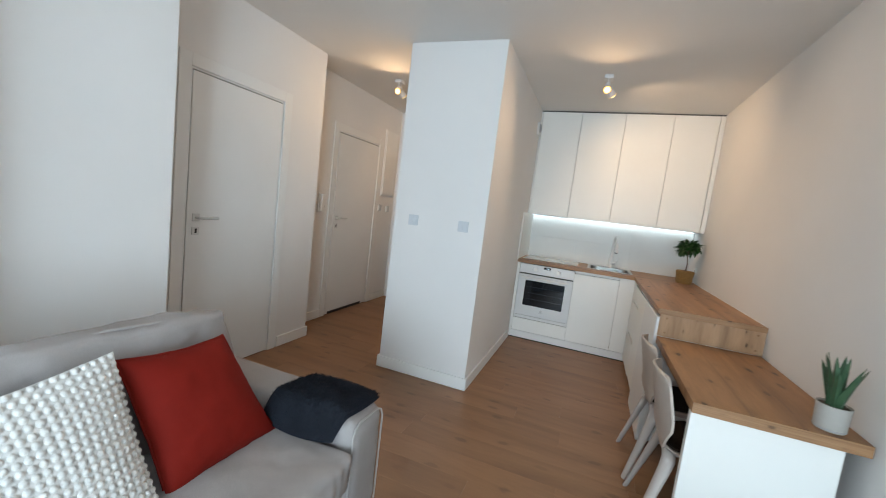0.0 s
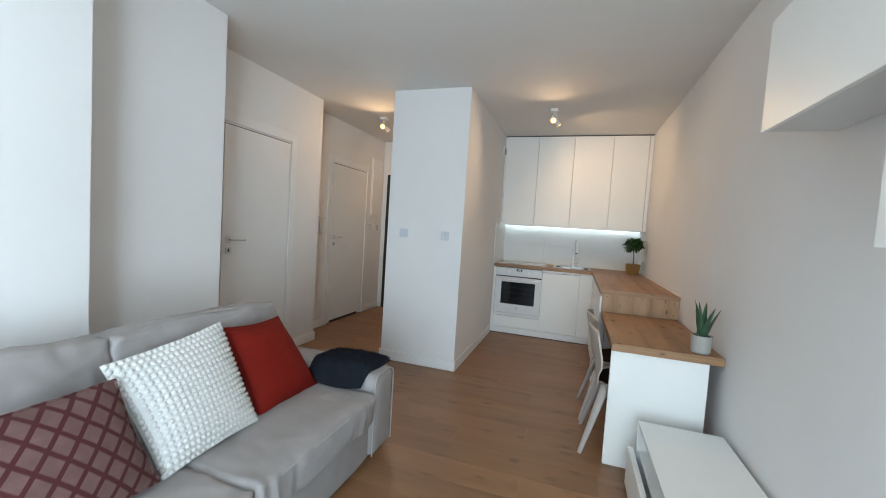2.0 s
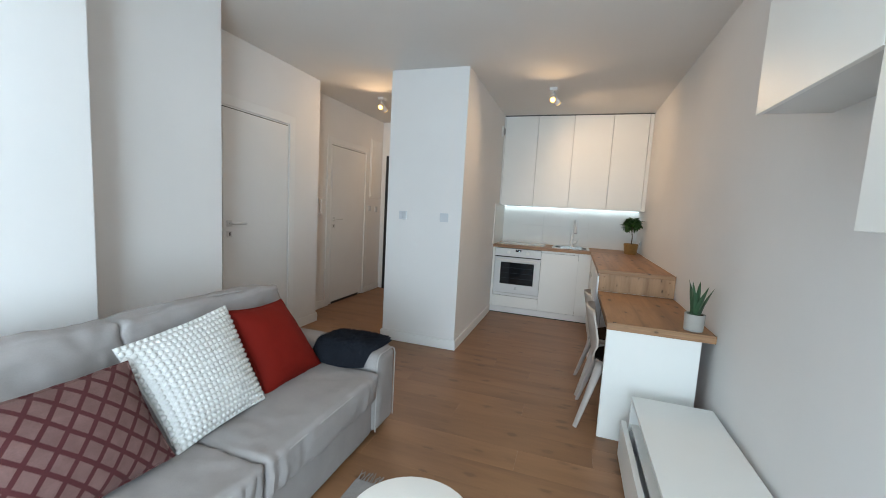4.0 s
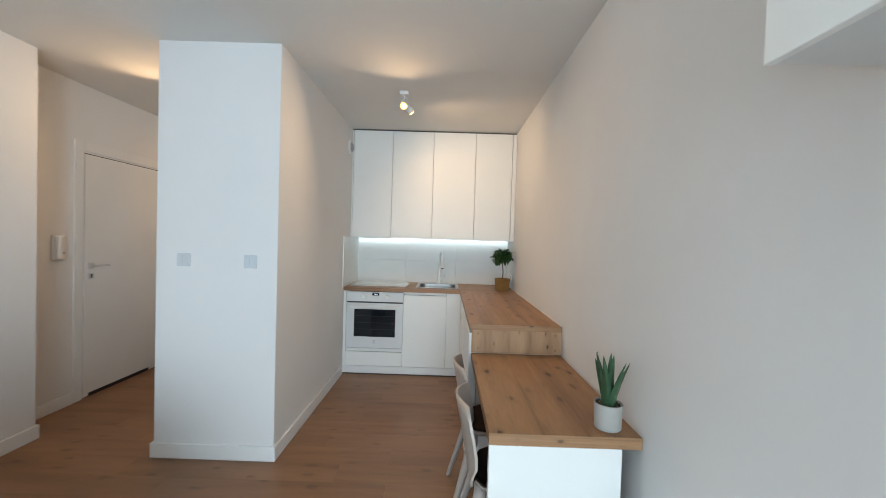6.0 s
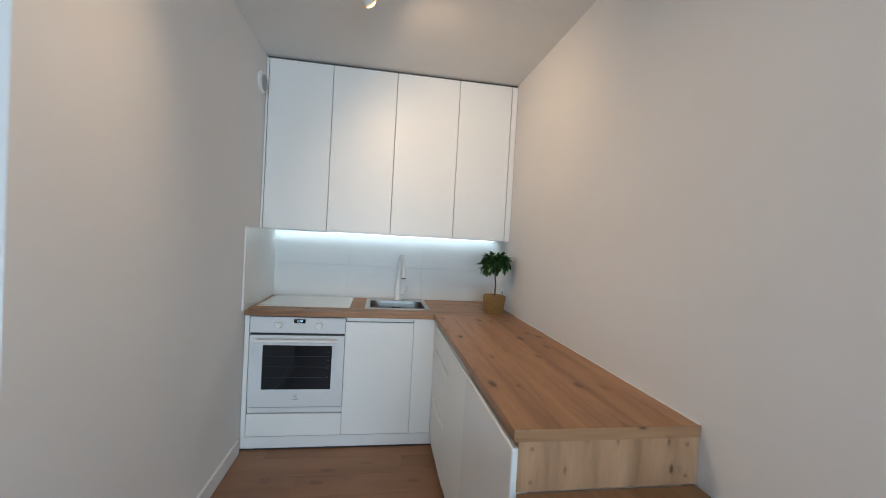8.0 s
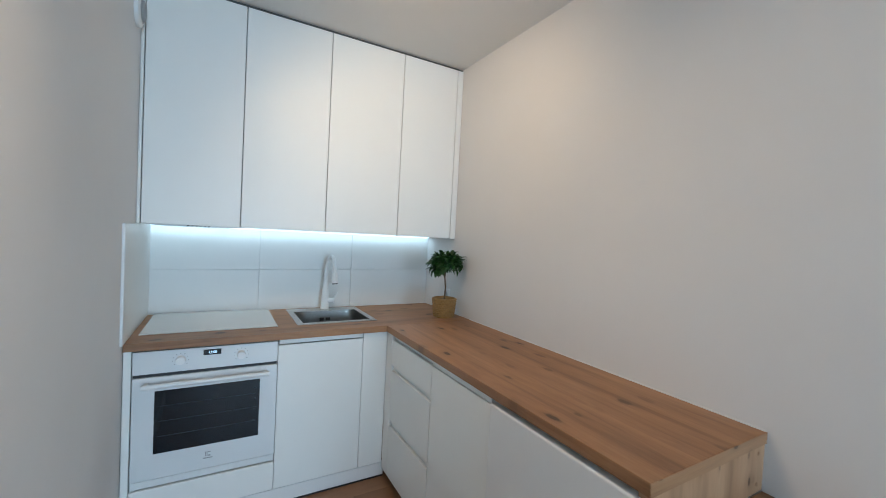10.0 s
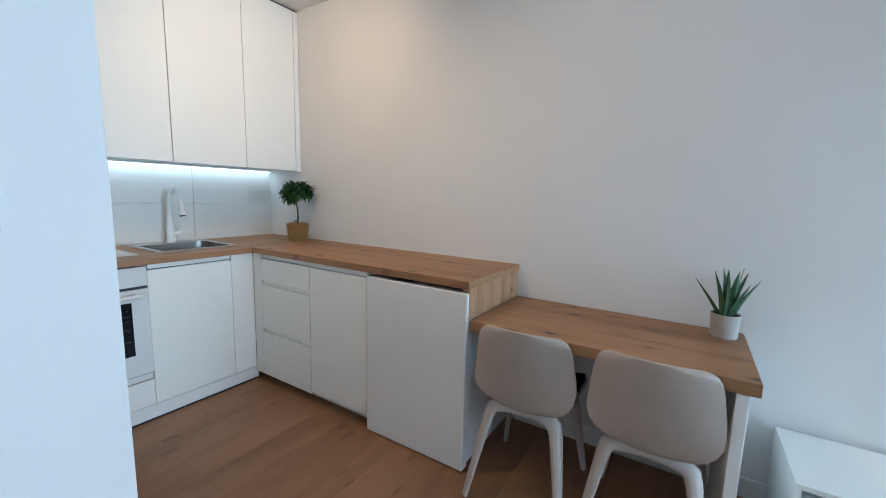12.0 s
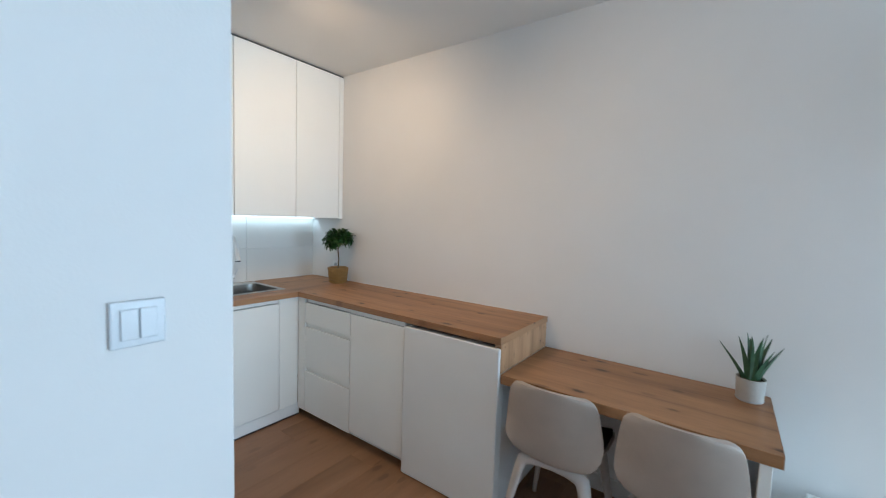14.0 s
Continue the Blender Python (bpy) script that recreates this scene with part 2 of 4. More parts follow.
DISPLAY = glow("oven_clock_digits", (0.65, 0.85, 1.0), 1.5)


def pane_glass():
    m, n, l, p = nodes_of("clear_pane")
    p.inputs["Base Color"].default_value = (1, 1, 1, 1)
    p.inputs["Roughness"].default_value = 0.0
    p.inputs["Transmission Weight"].default_value = 1.0
    p.inputs["IOR"].default_value = 1.45
    return m


def lattice_cloth():
    """Dusty rose cloth with a woven diamond lattice in dark red."""
    m, n, l, p = nodes_of("rose_lattice_cloth")
    tc, sep = n.new("ShaderNodeTexCoord"), n.new("ShaderNodeSeparateXYZ")
    l.new(tc.outputs["Object"], sep.inputs[0])

    def op(kind, a, b=None):
        k = n.new("ShaderNodeMath")
        k.operation = kind
        for s, v in zip(k.inputs, (a, b)):
            if v is None:
                continue
            if hasattr(v, "is_linked"):
                l.new(v, s)
            else:
                s.default_value = v
        return k.outputs[0]

    def band(sign):
        d = op("ADD", op("MULTIPLY", sep.outputs[0], 14.0), op("MULTIPLY", sep.outputs[1], 12.0 * sign))
        return op("LESS_THAN", op("ABSOLUTE", op("SUBTRACT", op("FRACT", d), 0.5)), 0.115)

    line = op("MAXIMUM", band(1), band(-1))
    v = coords(n, l)
    w = noise_tex(n, l, v, 350, 2)
    thread = ramp(n, l, w, ((0.3, (0.6, 0.6, 0.6)), (0.7, (1, 1, 1))))
    base = ramp(n, l, noise_tex(n, l, v, 20, 4), ((0.3, (0.130, 0.066, 0.060)), (0.7, (0.180, 0.098, 0.088))))
    c = mix(n, l, line, base, (0.070, 0.010, 0.012))
    l.new(mix(n, l, 0.5, c, thread, "MULTIPLY"), p.inputs["Base Color"])
    p.inputs["Roughness"].default_value = 0.9
    relief(n, l, p, op("ADD", line, op("MULTIPLY", w, 0.4)), 0.5, 0.004)
    return m


GLASS, LATTICE = pane_glass(), lattice_cloth()


# ---- building helpers ----
ORIGIN = {}


def thing(name, label, category, at=(0, 0, 0), group="", turn=0.0, tilt=(0, 0)):
    ob = new(name)
    ob.empty_display_size = 0.05
    ob.matrix_world = pose(at[0], at[1], at[2], tilt[0], tilt[1], turn)
    ORIGIN[ob] = Vector(at) if not (turn or tilt != (0, 0)) else Vector((0, 0, 0))
    return tagged(ob, label, category, group)


def part(name, bm, material, parent=None, label="", smooth=False):
    """Links a bmesh as one mesh object; its coordinates are the world's, or the parent's own where that is turned."""
    bm.normal_update()
    me = bpy.data.meshes.new(name)
    if parent is not None and parent in ORIGIN:
        bmesh.ops.translate(bm, verts=bm.verts, vec=-ORIGIN[parent])
    bm.to_mesh(me)
    bm.free()
    me.materials.append(material)
    if smooth:
        me.shade_smooth()
        me.set_sharp_from_angle(angle=radians(40))
    ob = new(name, me)
    if parent is not None:
        ob.parent = parent
        ORIGIN[ob] = ORIGIN.get(parent, Vector((0, 0, 0)))
    return tagged(ob, label)


def setting(name, bm, material, label, category):
    ob = part(name, bm, material)
    ORIGIN[ob] = Vector((0, 0, 0))
    return tagged(ob, label, category, "", "structure")


def box(x0, x1, y0, y1, z0, z1, bevel=0.0, seg=2, bm=None):
    bm = bm or bmesh.new()
    t = bmesh.new()
    bmesh.ops.create_cube(t, size=1)
    for v in t.verts:
        v.co = Vector(((x0 + x1) / 2 + v.co.x * (x1 - x0), (y0 + y1) / 2 + v.co.y * (y1 - y0), (z0 + z1) / 2 + v.co.z * (z1 - z0)))
    if bevel:
        bmesh.ops.bevel(t, geom=t.edges[:], offset=bevel, segments=seg, profile=0.5, affect="EDGES")
    return merge(bm, t)


def merge(bm, t):
    """Adds the bmesh t to bm."""
    where = {v: bm.verts.new(v.co) for v in t.verts}
    for f in t.faces:
        bm.faces.new([where[v] for v in f.verts])
    t.free()
    return bm


def boxes(rows, bevel=0.0, seg=2):
    bm = bmesh.new()
    for r in rows:
        box(*r, bevel, seg, bm)
    return bm


def lathe(profile, seg=24, at=(0, 0, 0)):
    """Turned shape round the upright axis from (radius, height) rows; rows of radius 0 close it."""
    bm = bmesh.new()
    rings = []
    for r, z in profile:
        if r < 1e-6:
            rings.append([bm.verts.new((at[0], at[1], at[2] + z))])
        else:
            rings.append([bm.verts.new((at[0] + r * math.cos(2 * math.pi * i / seg), at[1] + r * math.sin(2 * math.pi * i / seg), at[2] + z)) for i in range(seg)])
    for a, b in zip(rings, rings[1:]):
        for i in range(seg):
            j = (i + 1) % seg
            q = [a[i % len(a)], a[j % len(a)], b[j % len(b)], b[i % len(b)]]
            q = list(dict.fromkeys(q))
            if len(q) > 2:
                bm.faces.new(q)
    bmesh.ops.recalc_face_normals(bm, faces=bm.faces)
    return bm


def tube(points, radii, seg=12, bm=None, flat=1.0):
    """A round bar along points; radii one or one each."""
    bm = bm or bmesh.new()
    pts = [Vector(p) for p in points]
    if not isinstance(radii, (list, tuple)):
        radii = [radii] * len(pts)
    rings, up = [], None
    for i, p in enumerate(pts):
        d = (pts[min(i + 1, len(pts) - 1)] - pts[max(i - 1, 0)]).normalized()
        if up is None:
            up = d.orthogonal().normalized()
        up = (up - d * up.dot(d)).normalized()
        side = d.cross(up)
        rings.append([bm.verts.new(p + radii[i] * (math.cos(a) * up + flat * math.sin(a) * side)) for a in (2 * math.pi * k / seg for k in range(seg))])
    for a, b in zip(rings, rings[1:]):
        for k in range(seg):
            bm.faces.new((a[k], a[(k + 1) % seg], b[(k + 1) % seg], b[k]))
    bm.faces.new(rings[0][::-1])
    bm.faces.new(rings[-1])
    return bm


def disc(centre, axis, r, depth, seg=24, bm=None, r2=None):
    c, d = Vector(centre), Vector(axis).normalized()
    return tube([c, c + d * depth], [r, r if r2 is None else r2], seg, bm)


def soft_box(sx, sy, sz, r=0.05, n=10, puff=0.0, seed=0, wrinkle=0.006, at=(0, 0, 0), ruffle=0.0):
    """An upholstered block: rounded edges, swollen faces and slight folds; centred on at."""
    bm = bmesh.new()
    bmesh.ops.create_cube(bm, size=2)
    bmesh.ops.subdivide_edges(bm, edges=bm.edges[:], cuts=n, use_grid_fill=True)
    h = Vector((sx / 2, sy / 2, sz / 2))
    off = Vector((seed * 3.7, seed * 1.9, seed * 5.3))
    for v in bm.verts:
        u = v.co.copy()
        # crowd the rows towards the edges so that the rounding is smooth
        u = Vector([math.copysign(abs(k) ** 0.6, k) for k in u])
        p = Vector((u.x * h.x, u.y * h.y, u.z * h.z))
        q = Vector([max(-h[i] + r, min(h[i] - r, p[i])) for i in range(3)])
        d = p - q
        if d.length > 1e-9:
            p = q + d.normalized() * r
        swell = (1 - u.x ** 2 if abs(u.x) < 1 else 0, 1 - u.y ** 2 if abs(u.y) < 1 else 0, 1 - u.z ** 2 if abs(u.z) < 1 else 0)
        p.x += math.copysign(puff * swell[1] * swell[2], u.x) * (abs(u.x) > 0.99)
        p.y += math.copysign(puff * swell[0] * swell[2], u.y) * (abs(u.y) > 0.99)
        p.z += math.copysign(puff * swell[0] * swell[1], u.z) * (abs(u.z) > 0.99)
        p += wrinkle * noise.noise_vector(p * 7 + off) + wrinkle * 0.5 * noise.noise_vector(p * 19 + off)
        if ruffle and u.x > 0.97:
            p.x += ruffle * noise.noise(Vector((p.y * 34, p.z * 5, 0.3))) + ruffle * 0.7 * noise.noise(Vector((p.y * 80, p.z * 9, 1.3)))
        v.co = p + Vector(at)
    return bm


# ---- structure ----
H = 2.637
T = 0.15
floor = setting("floor", box(-3.94, 0.15, -8.55, 0.18, -0.12, -0.009), UNDER, "oak laminate board floor", "floor")
setting("ceiling", box(-3.94, 0.15, -8.55, 0.18, H, H + 0.15), CEIL, "smooth white painted ceiling", "ceiling")
setting("wall_right", boxes(((0, T, -7.15, 0.18, 0, H), (0, T, -8.55, -8.25, 0, H), (0, T, -8.25, -7.15, 2.35, H), (0, T, -8.25, -7.15, 0, 0.10))), WALL, "plain white painted long wall with a balcony window", "wall")
wall_k = setting("wall_kitchen", box(-1.81, 0, 0.03, 0.18, 0, H), GROUT, "kitchen end wall with white tile splashback", "wall")
setting("wall_partition", box(-2.58, -1.81, -2.25, 0.18, 0, H, 0.004), WALL, "white partition block between kitchen and hall", "wall")
setting("wall_hall_end", boxes(((-3.79, -3.71, -0.08, 0.18, 0, H), (-2.74, -2.58, -0.08, 0.18, 0, H), (-3.71, -2.74, -0.08, 0.18, 2.12, H))), WALL,
        "white hall end wall round the entrance door", "wall")
setting("wall_hall_left", boxes(((-3.94, -3.79, -2.09, -1.46, 0, H), (-3.94, -3.79, -0.60, 0.18, 0, H), (-3.94, -3.79, -1.46, -0.60, 2.09, H))), WALL,
        "white hall wall with an inner door", "wall")
setting("wall_left", boxes(((-3.94, -3.51, -2.56, -2.09, 0, H), (-3.94, -3.51, -3.72, -3.35, 0, H), (-3.94, -3.51, -3.35, -2.56, 2.08, H))), WALL,
        "white living room wall with an inner door", "wall")
setting("wall_left_block", box(-3.94, -3.077, -4.63, -3.72, 0, H, 0.004), WALL, "white projecting wall block behind the sofa", "wall")
setting("wall_left_rear", box(-3.94, -2.79, -8.55, -4.63, 0, H, 0.004), WALL, "white wall block behind the sofa", "wall")
setting("wall_back", boxes(((-2.80, -1.90, -8.55, -8.4, 0, H), (-0.2, 0, -8.55, -8.4, 0, H), (-1.90, -0.2, -8.55, -8.4, 2.35, H), (-1.90, -0.2, -8.55, -8.4, 0, 0.10))), WALL, "white end wall of the living room with a window", "wall")


def window():
    w = tagged(new("window_1"), "white framed balcony window with two panes", "window", "", "structure")
    ORIGIN[w] = Vector((0, 0, 0))
    x0, x1 = 0.03, 0.11
    part("window_frame", boxes(((x0, x1, -8.25, -8.18, 0.10, 2.35), (x0, x1, -7.22, -7.15, 0.10, 2.35), (x0, x1, -7.74, -7.66, 0.10, 2.35), (x0, x1, -8.18, -7.74, 0.10, 0.17),
                                (x0, x1, -7.66, -7.22, 0.10, 0.17), (x0, x1, -8.18, -7.74, 2.28, 2.35), (x0, x1, -7.66, -7.22, 2.28, 2.35))), TRIM, w)
    for y0, y1 in ((-8.18, -7.74), (-7.66, -7.22)):
        p = part("pane", box(0.06, 0.075, y0, y1, 0.17, 2.28), GLASS, w)
        p.visible_shadow = False
    e = tagged(new("window_2"), "white framed end wall window with two panes", "window", "", "structure")
    ORIGIN[e] = Vector((0, 0, 0))
    y0, y1 = -8.51, -8.43
    part("window_frame", boxes(((-1.90, -1.83, y0, y1, 0.10, 2.35), (-0.27, -0.20, y0, y1, 0.10, 2.35), (-1.09, -1.01, y0, y1, 0.10, 2.35), (-1.83, -1.09, y0, y1, 0.10, 0.17),
                                (-1.01, -0.27, y0, y1, 0.10, 0.17), (-1.83, -1.09, y0, y1, 2.28, 2.35), (-1.01, -0.27, y0, y1, 2.28, 2.35))), TRIM, e)
    for a, b in ((-1.83, -1.09), (-1.01, -0.27)):
        p = part("pane", box(a, b, -8.48, -8.465, 0.17, 2.28), GLASS, e)
        p.visible_shadow = False


window()


def skirting(name, rows):
    setting(name, boxes(rows, 0.003, 1), TRIM, "white lacquered skirting board", "baseboard")


B = 0.095
skirting("baseboard_partition", ((-2.595, -1.795, -2.265, -2.25, 0, B), (-1.81, -1.795, -2.249, -0.65, 0, B), (-2.595, -2.58, -2.249, -0.081, 0, B)))
skirting("baseboard_left", ((-3.51, -3.495, -2.465, -2.075, 0, B), (-3.789, -3.511, -2.09, -2.075, 0, B), (-3.51, -3.495, -3.739, -3.43, 0, B)))
skirting("baseboard_hall", ((-3.79, -3.775, -2.074, -1.545, 0, B), (-3.79, -3.775, -0.515, -0.081, 0, B), (-3.774, -3.72, -0.095, -0.08, 0, B)))
skirting("baseboard_right", ((-0.015, 0, -3.2, -2.27, 0, B), (-0.015, 0, -7.15, -3.25, 0, B)))
skirting("baseboard_block", ((-3.077, -3.062, -4.63, -3.705, 0, B), (-2.79, -2.7755, -8.4, -4.615, 0, B)))


def lever(parent, x, y, z, way, mat):
    """Door lever on a wall facing +x: rose, neck and grip, with a key rose under it."""
    h = part("door_handle", box(x, x + 0.008, y - 0.026, y + 0.026, z - 0.026, z + 0.026, 0.003), mat, parent, "satin grey lever handle")
    part("grip", tube([(x + 0.006, y, z), (x + 0.045, y, z), (x + 0.05, y + way * 0.012, z), (x + 0.05, y + way * 0.13, z)], 0.0095, 10), mat, h, smooth=True)
    k = part("key_rose", box(x, x + 0.008, y - 0.026, y + 0.026, z - 0.115, z - 0.063, 0.003), mat, parent)
    part("keyhole", box(x + 0.008, x + 0.0095, y - 0.007, y + 0.007, z - 0.102, z - 0.074), BLACK, k)


def door(name, x, y0, y1, top, label, vent):
    """A flush inner door in a wall that faces +x; y0 is the handle's side."""
    d = tagged(new(name), label, "door", "", "structure")
    ORIGIN[d] = Vector((0, 0, 0))
    c = 0.08
    part("casing", boxes(((x, x + 0.012, y0 - c, y0, 0, top + c), (x, x + 0.012, y1, y1 + c, 0, top + c), (x, x + 0.012, y0, y1, top, top + c)), 0.002, 1), DOORW, d)
    part("lining", boxes(((x - 0.12, x - 0.001, y0 - 0.001, y0 + 0.012, 0, top), (x - 0.12, x - 0.001, y1 - 0.012, y1 + 0.001, 0, top), (x - 0.12, x - 0.001, y0 + 0.012, y1 - 0.012, top - 0.012, top))), DOORW, d)
    part("shadow_gap", box(x - 0.02, x - 0.006, y0 + 0.012, y1 - 0.012, 0.006, top - 0.012), GROUT, d)
    # dark bar painting the shadow line above the leaf
    part("head_gap_shade", box(x - 0.019, x - 0.001, y0 + 0.012, y1 - 0.012, top - 0.020, top - 0.012), GAPDARK, d)
    part("leaf", box(x - 0.045, x + 0.006, y0 + 0.015, y1 - 0.015, 0.008, top - 0.020, 0.0025), DOORW, d)
    if vent:
        part("vent_slot", box(x + 0.004, x + 0.0075, y0 + 0.06, y1 - 0.12, 0.008, 0.035, 0.001), BLACK, d)
    lever(d, x + 0.006, y0 + 0.075, 1.135 if not vent else 1.13, 1, NICKEL)


door("door_1", -3.51, -3.345, -2.565, 2.08, "closed flush white inner door with grey lever", False)
door("door_2", -3.79, -1.46, -0.60, 2.09, "closed white bathroom door with low vent slot", True)


def entrance():
    d = tagged(new("door_3"), "golden oak entrance door in a black steel frame", "door", "", "structure")
    ORIGIN[d] = Vector((0, 0, 0))
    part("frame", boxes(((-3.71, -3.665, -0.10, 0.05, 0, 2.12), (-2.785, -2.74, -0.10, 0.05, 0, 2.12), (-3.665, -2.785, -0.10, 0.05, 2.075, 2.12)), 0.002, 1), BLACK, d)
    part("leaf", box(-3.664, -2.786, -0.075, -0.02, 0.01, 2.074, 0.003), ENTRY, d)
    part("lock_plate", box(-3.645, -3.60, -0.09, -0.075, 1.02, 1.26, 0.006), BLACK, d)
    part("lever", tube([(-3.62, -0.09, 1.16), (-3.62, -0.13, 1.16), (-3.5, -0.132, 1.16)], 0.01, 10), BLACK, d, smooth=True)


entrance()


# ---- kitchen ----
WT = 0.92      # worktop's upper face
WB = 0.884     # worktop's lower face
FY = -0.615    # fronts of the end run
FX = -0.575    # fronts of the long run


def slab_with_hole(outer, hole, z0, z1):
    """A flat board with a rectangular cut-out; outer and hole are x0, x1, y0, y1."""
    bm = bmesh.new()
    ring = lambda r, z: [bm.verts.new((x, y, z)) for x, y in ((r[0], r[2]), (r[1], r[2]), (r[1], r[3]), (r[0], r[3]))]
    ot, it, ob, ib = ring(outer, z1), ring(hole, z1), ring(outer, z0), ring(hole, z0)
    for k in range(4):
        j = (k + 1) % 4
        for f in ((ot[k], ot[j], it[j], it[k]), (ob[j], ob[k], ib[k], ib[j]), (ob[k], ob[j], ot[j], ot[k]), (it[k], it[j], ib[j], ib[k])):
            bm.faces.new(f)
    bmesh.ops.recalc_face_normals(bm, faces=bm.faces)
    return bm


def worktops():
    a = thing("worktop", "knotty oak laminate worktop with sink and hob", "worktop", (-0.9, -0.3, WB))
    y0, y1 = -0.632, 0.02
    part("board", slab_with_hole((-1.806, -0.002, y0, y1), (-1.045, -0.61, -0.475, -0.045), WB, WT), WOOD_X, a)
    part("sealing_strip", box(-1.806, -0.002, 0.012, 0.02, WT, WT + 0.004), WHITEP, a, "thin white silicone joint")
    b = thing("worktop", "knotty oak laminate worktop on the long cabinet run", "worktop", (-0.3, -1.4, WB))
    part("board", box(-0.586, -0.002, -2.254, -0.6330, WB, WT, 0.002, 2), WOOD_Y, b)
    part("edge_band", box(-0.5855, -0.002, -2.2562, -2.2542, WB + 0.0005, WT - 0.0005, 0.0005, 1), WOOD_E, b, "oak edge band")
    part("sealing_strip", box(-0.008, -0.002, -2.252, -0.6330, WT, WT + 0.004), WHITEP, b, "thin white silicone joint")
    c = thing("riser_panel", "upright oak panel closing the worktop's end", "panel", (-0.3, -2.235, 0.0))
    part("board", box(-0.570, -0.002, -2.252, -2.217, 0.740, WB - 0.0005, 0.001, 1), WOOD_Z, c)
    for x in (-0.530, -0.042):
        for z in (0.862, 0.768):
            part("screw_cap", disc((x, -2.2523, z), (0, -1, 0), 0.0065, 0.0008, 16), WOOD_E, c, "round oak screw cap")


worktops()


def front(parent, name, y0, y1, z0, z1, x=FX, label=""):
    return part(name, box(x, x + 0.018, y0, y1, z0, z1, 0.0018, 2), FRONT, parent, label)


def end_run():
    # filler strip by the partition
    f = thing("filler_panel", "narrow white filler strip beside the oven", "panel", (-1.79, -0.6, 0))
    part("board", box(-1.806, -1.778, FY, -0.05, 0.09, WB - 0.002, 0.001, 1), FRONT, f)
    # housing of the oven
    o = thing("oven_cabinet", "white cabinet holding the built-in oven", "cabinet", (-1.475, -0.3, 0.09))
    part("body", boxes(((-1.775, -1.760, -0.59, -0.02, 0.09, WB - 0.003), (-1.190, -1.175, -0.59, -0.02, 0.09, WB - 0.003), (-1.760, -1.190, -0.59, -0.02, 0.09, 0.108), (-1.760, -1.190, -0.59, -0.02, 0.268, 0.280))), CARCASS, o)
    part("drawer_front", box(-1.7755, -1.1765, FY, FY + 0.018, 0.092, 0.238, 0.0018), FRONT, o)
    part("grip_rail", box(-1.773, -1.177, FY + 0.012, FY + 0.024, 0.242, 0.275, 0.001, 1), WHITEP, o, "recessed white grip rail")
    # sink cabinet
    s = thing("sink_cabinet", "white handleless base cabinet under the sink", "cabinet", (-0.95, -0.3, 0.09))
    part("body", boxes(((-1.172, -1.157, -0.59, -0.02, 0.09, 0.70), (-0.738, -0.723, -0.59, -0.02, 0.09, 0.70), (-1.157, -0.738, -0.59, -0.02, 0.09, 0.106))), CARCASS, s)
    part("door", box(-1.1745, -0.7222, FY, FY + 0.018, 0.092, 0.852, 0.0018), FRONT, s)
    part("grip_rail", box(-1.170, -0.724, FY + 0.004, FY + 0.020, 0.857, WB - 0.002, 0.001, 1), FRONT, s, "white grip rail under the worktop")
    c = thing("filler_panel", "white corner filler strip", "panel", (-0.65, -0.6, 0))
    part("board", boxes(((-0.720, FX, FY, FY + 0.018, 0.092, WB - 0.002),), 0.0012, 1), FRONT, c)
    p = thing("plinth", "white plinth board under the cabinets", "plinth", (-1.2, -0.6, 0))
    part("board", box(-1.806, -0.56, FY + 0.004, FY + 0.02, 0.012, 0.088, 0.001, 1), TRIM, p)
    part("seal", box(-1.806, -0.56, FY + 0.007, FY + 0.018, 0.0, 0.012), BLACK, p, "dark rubber floor seal")


end_run()


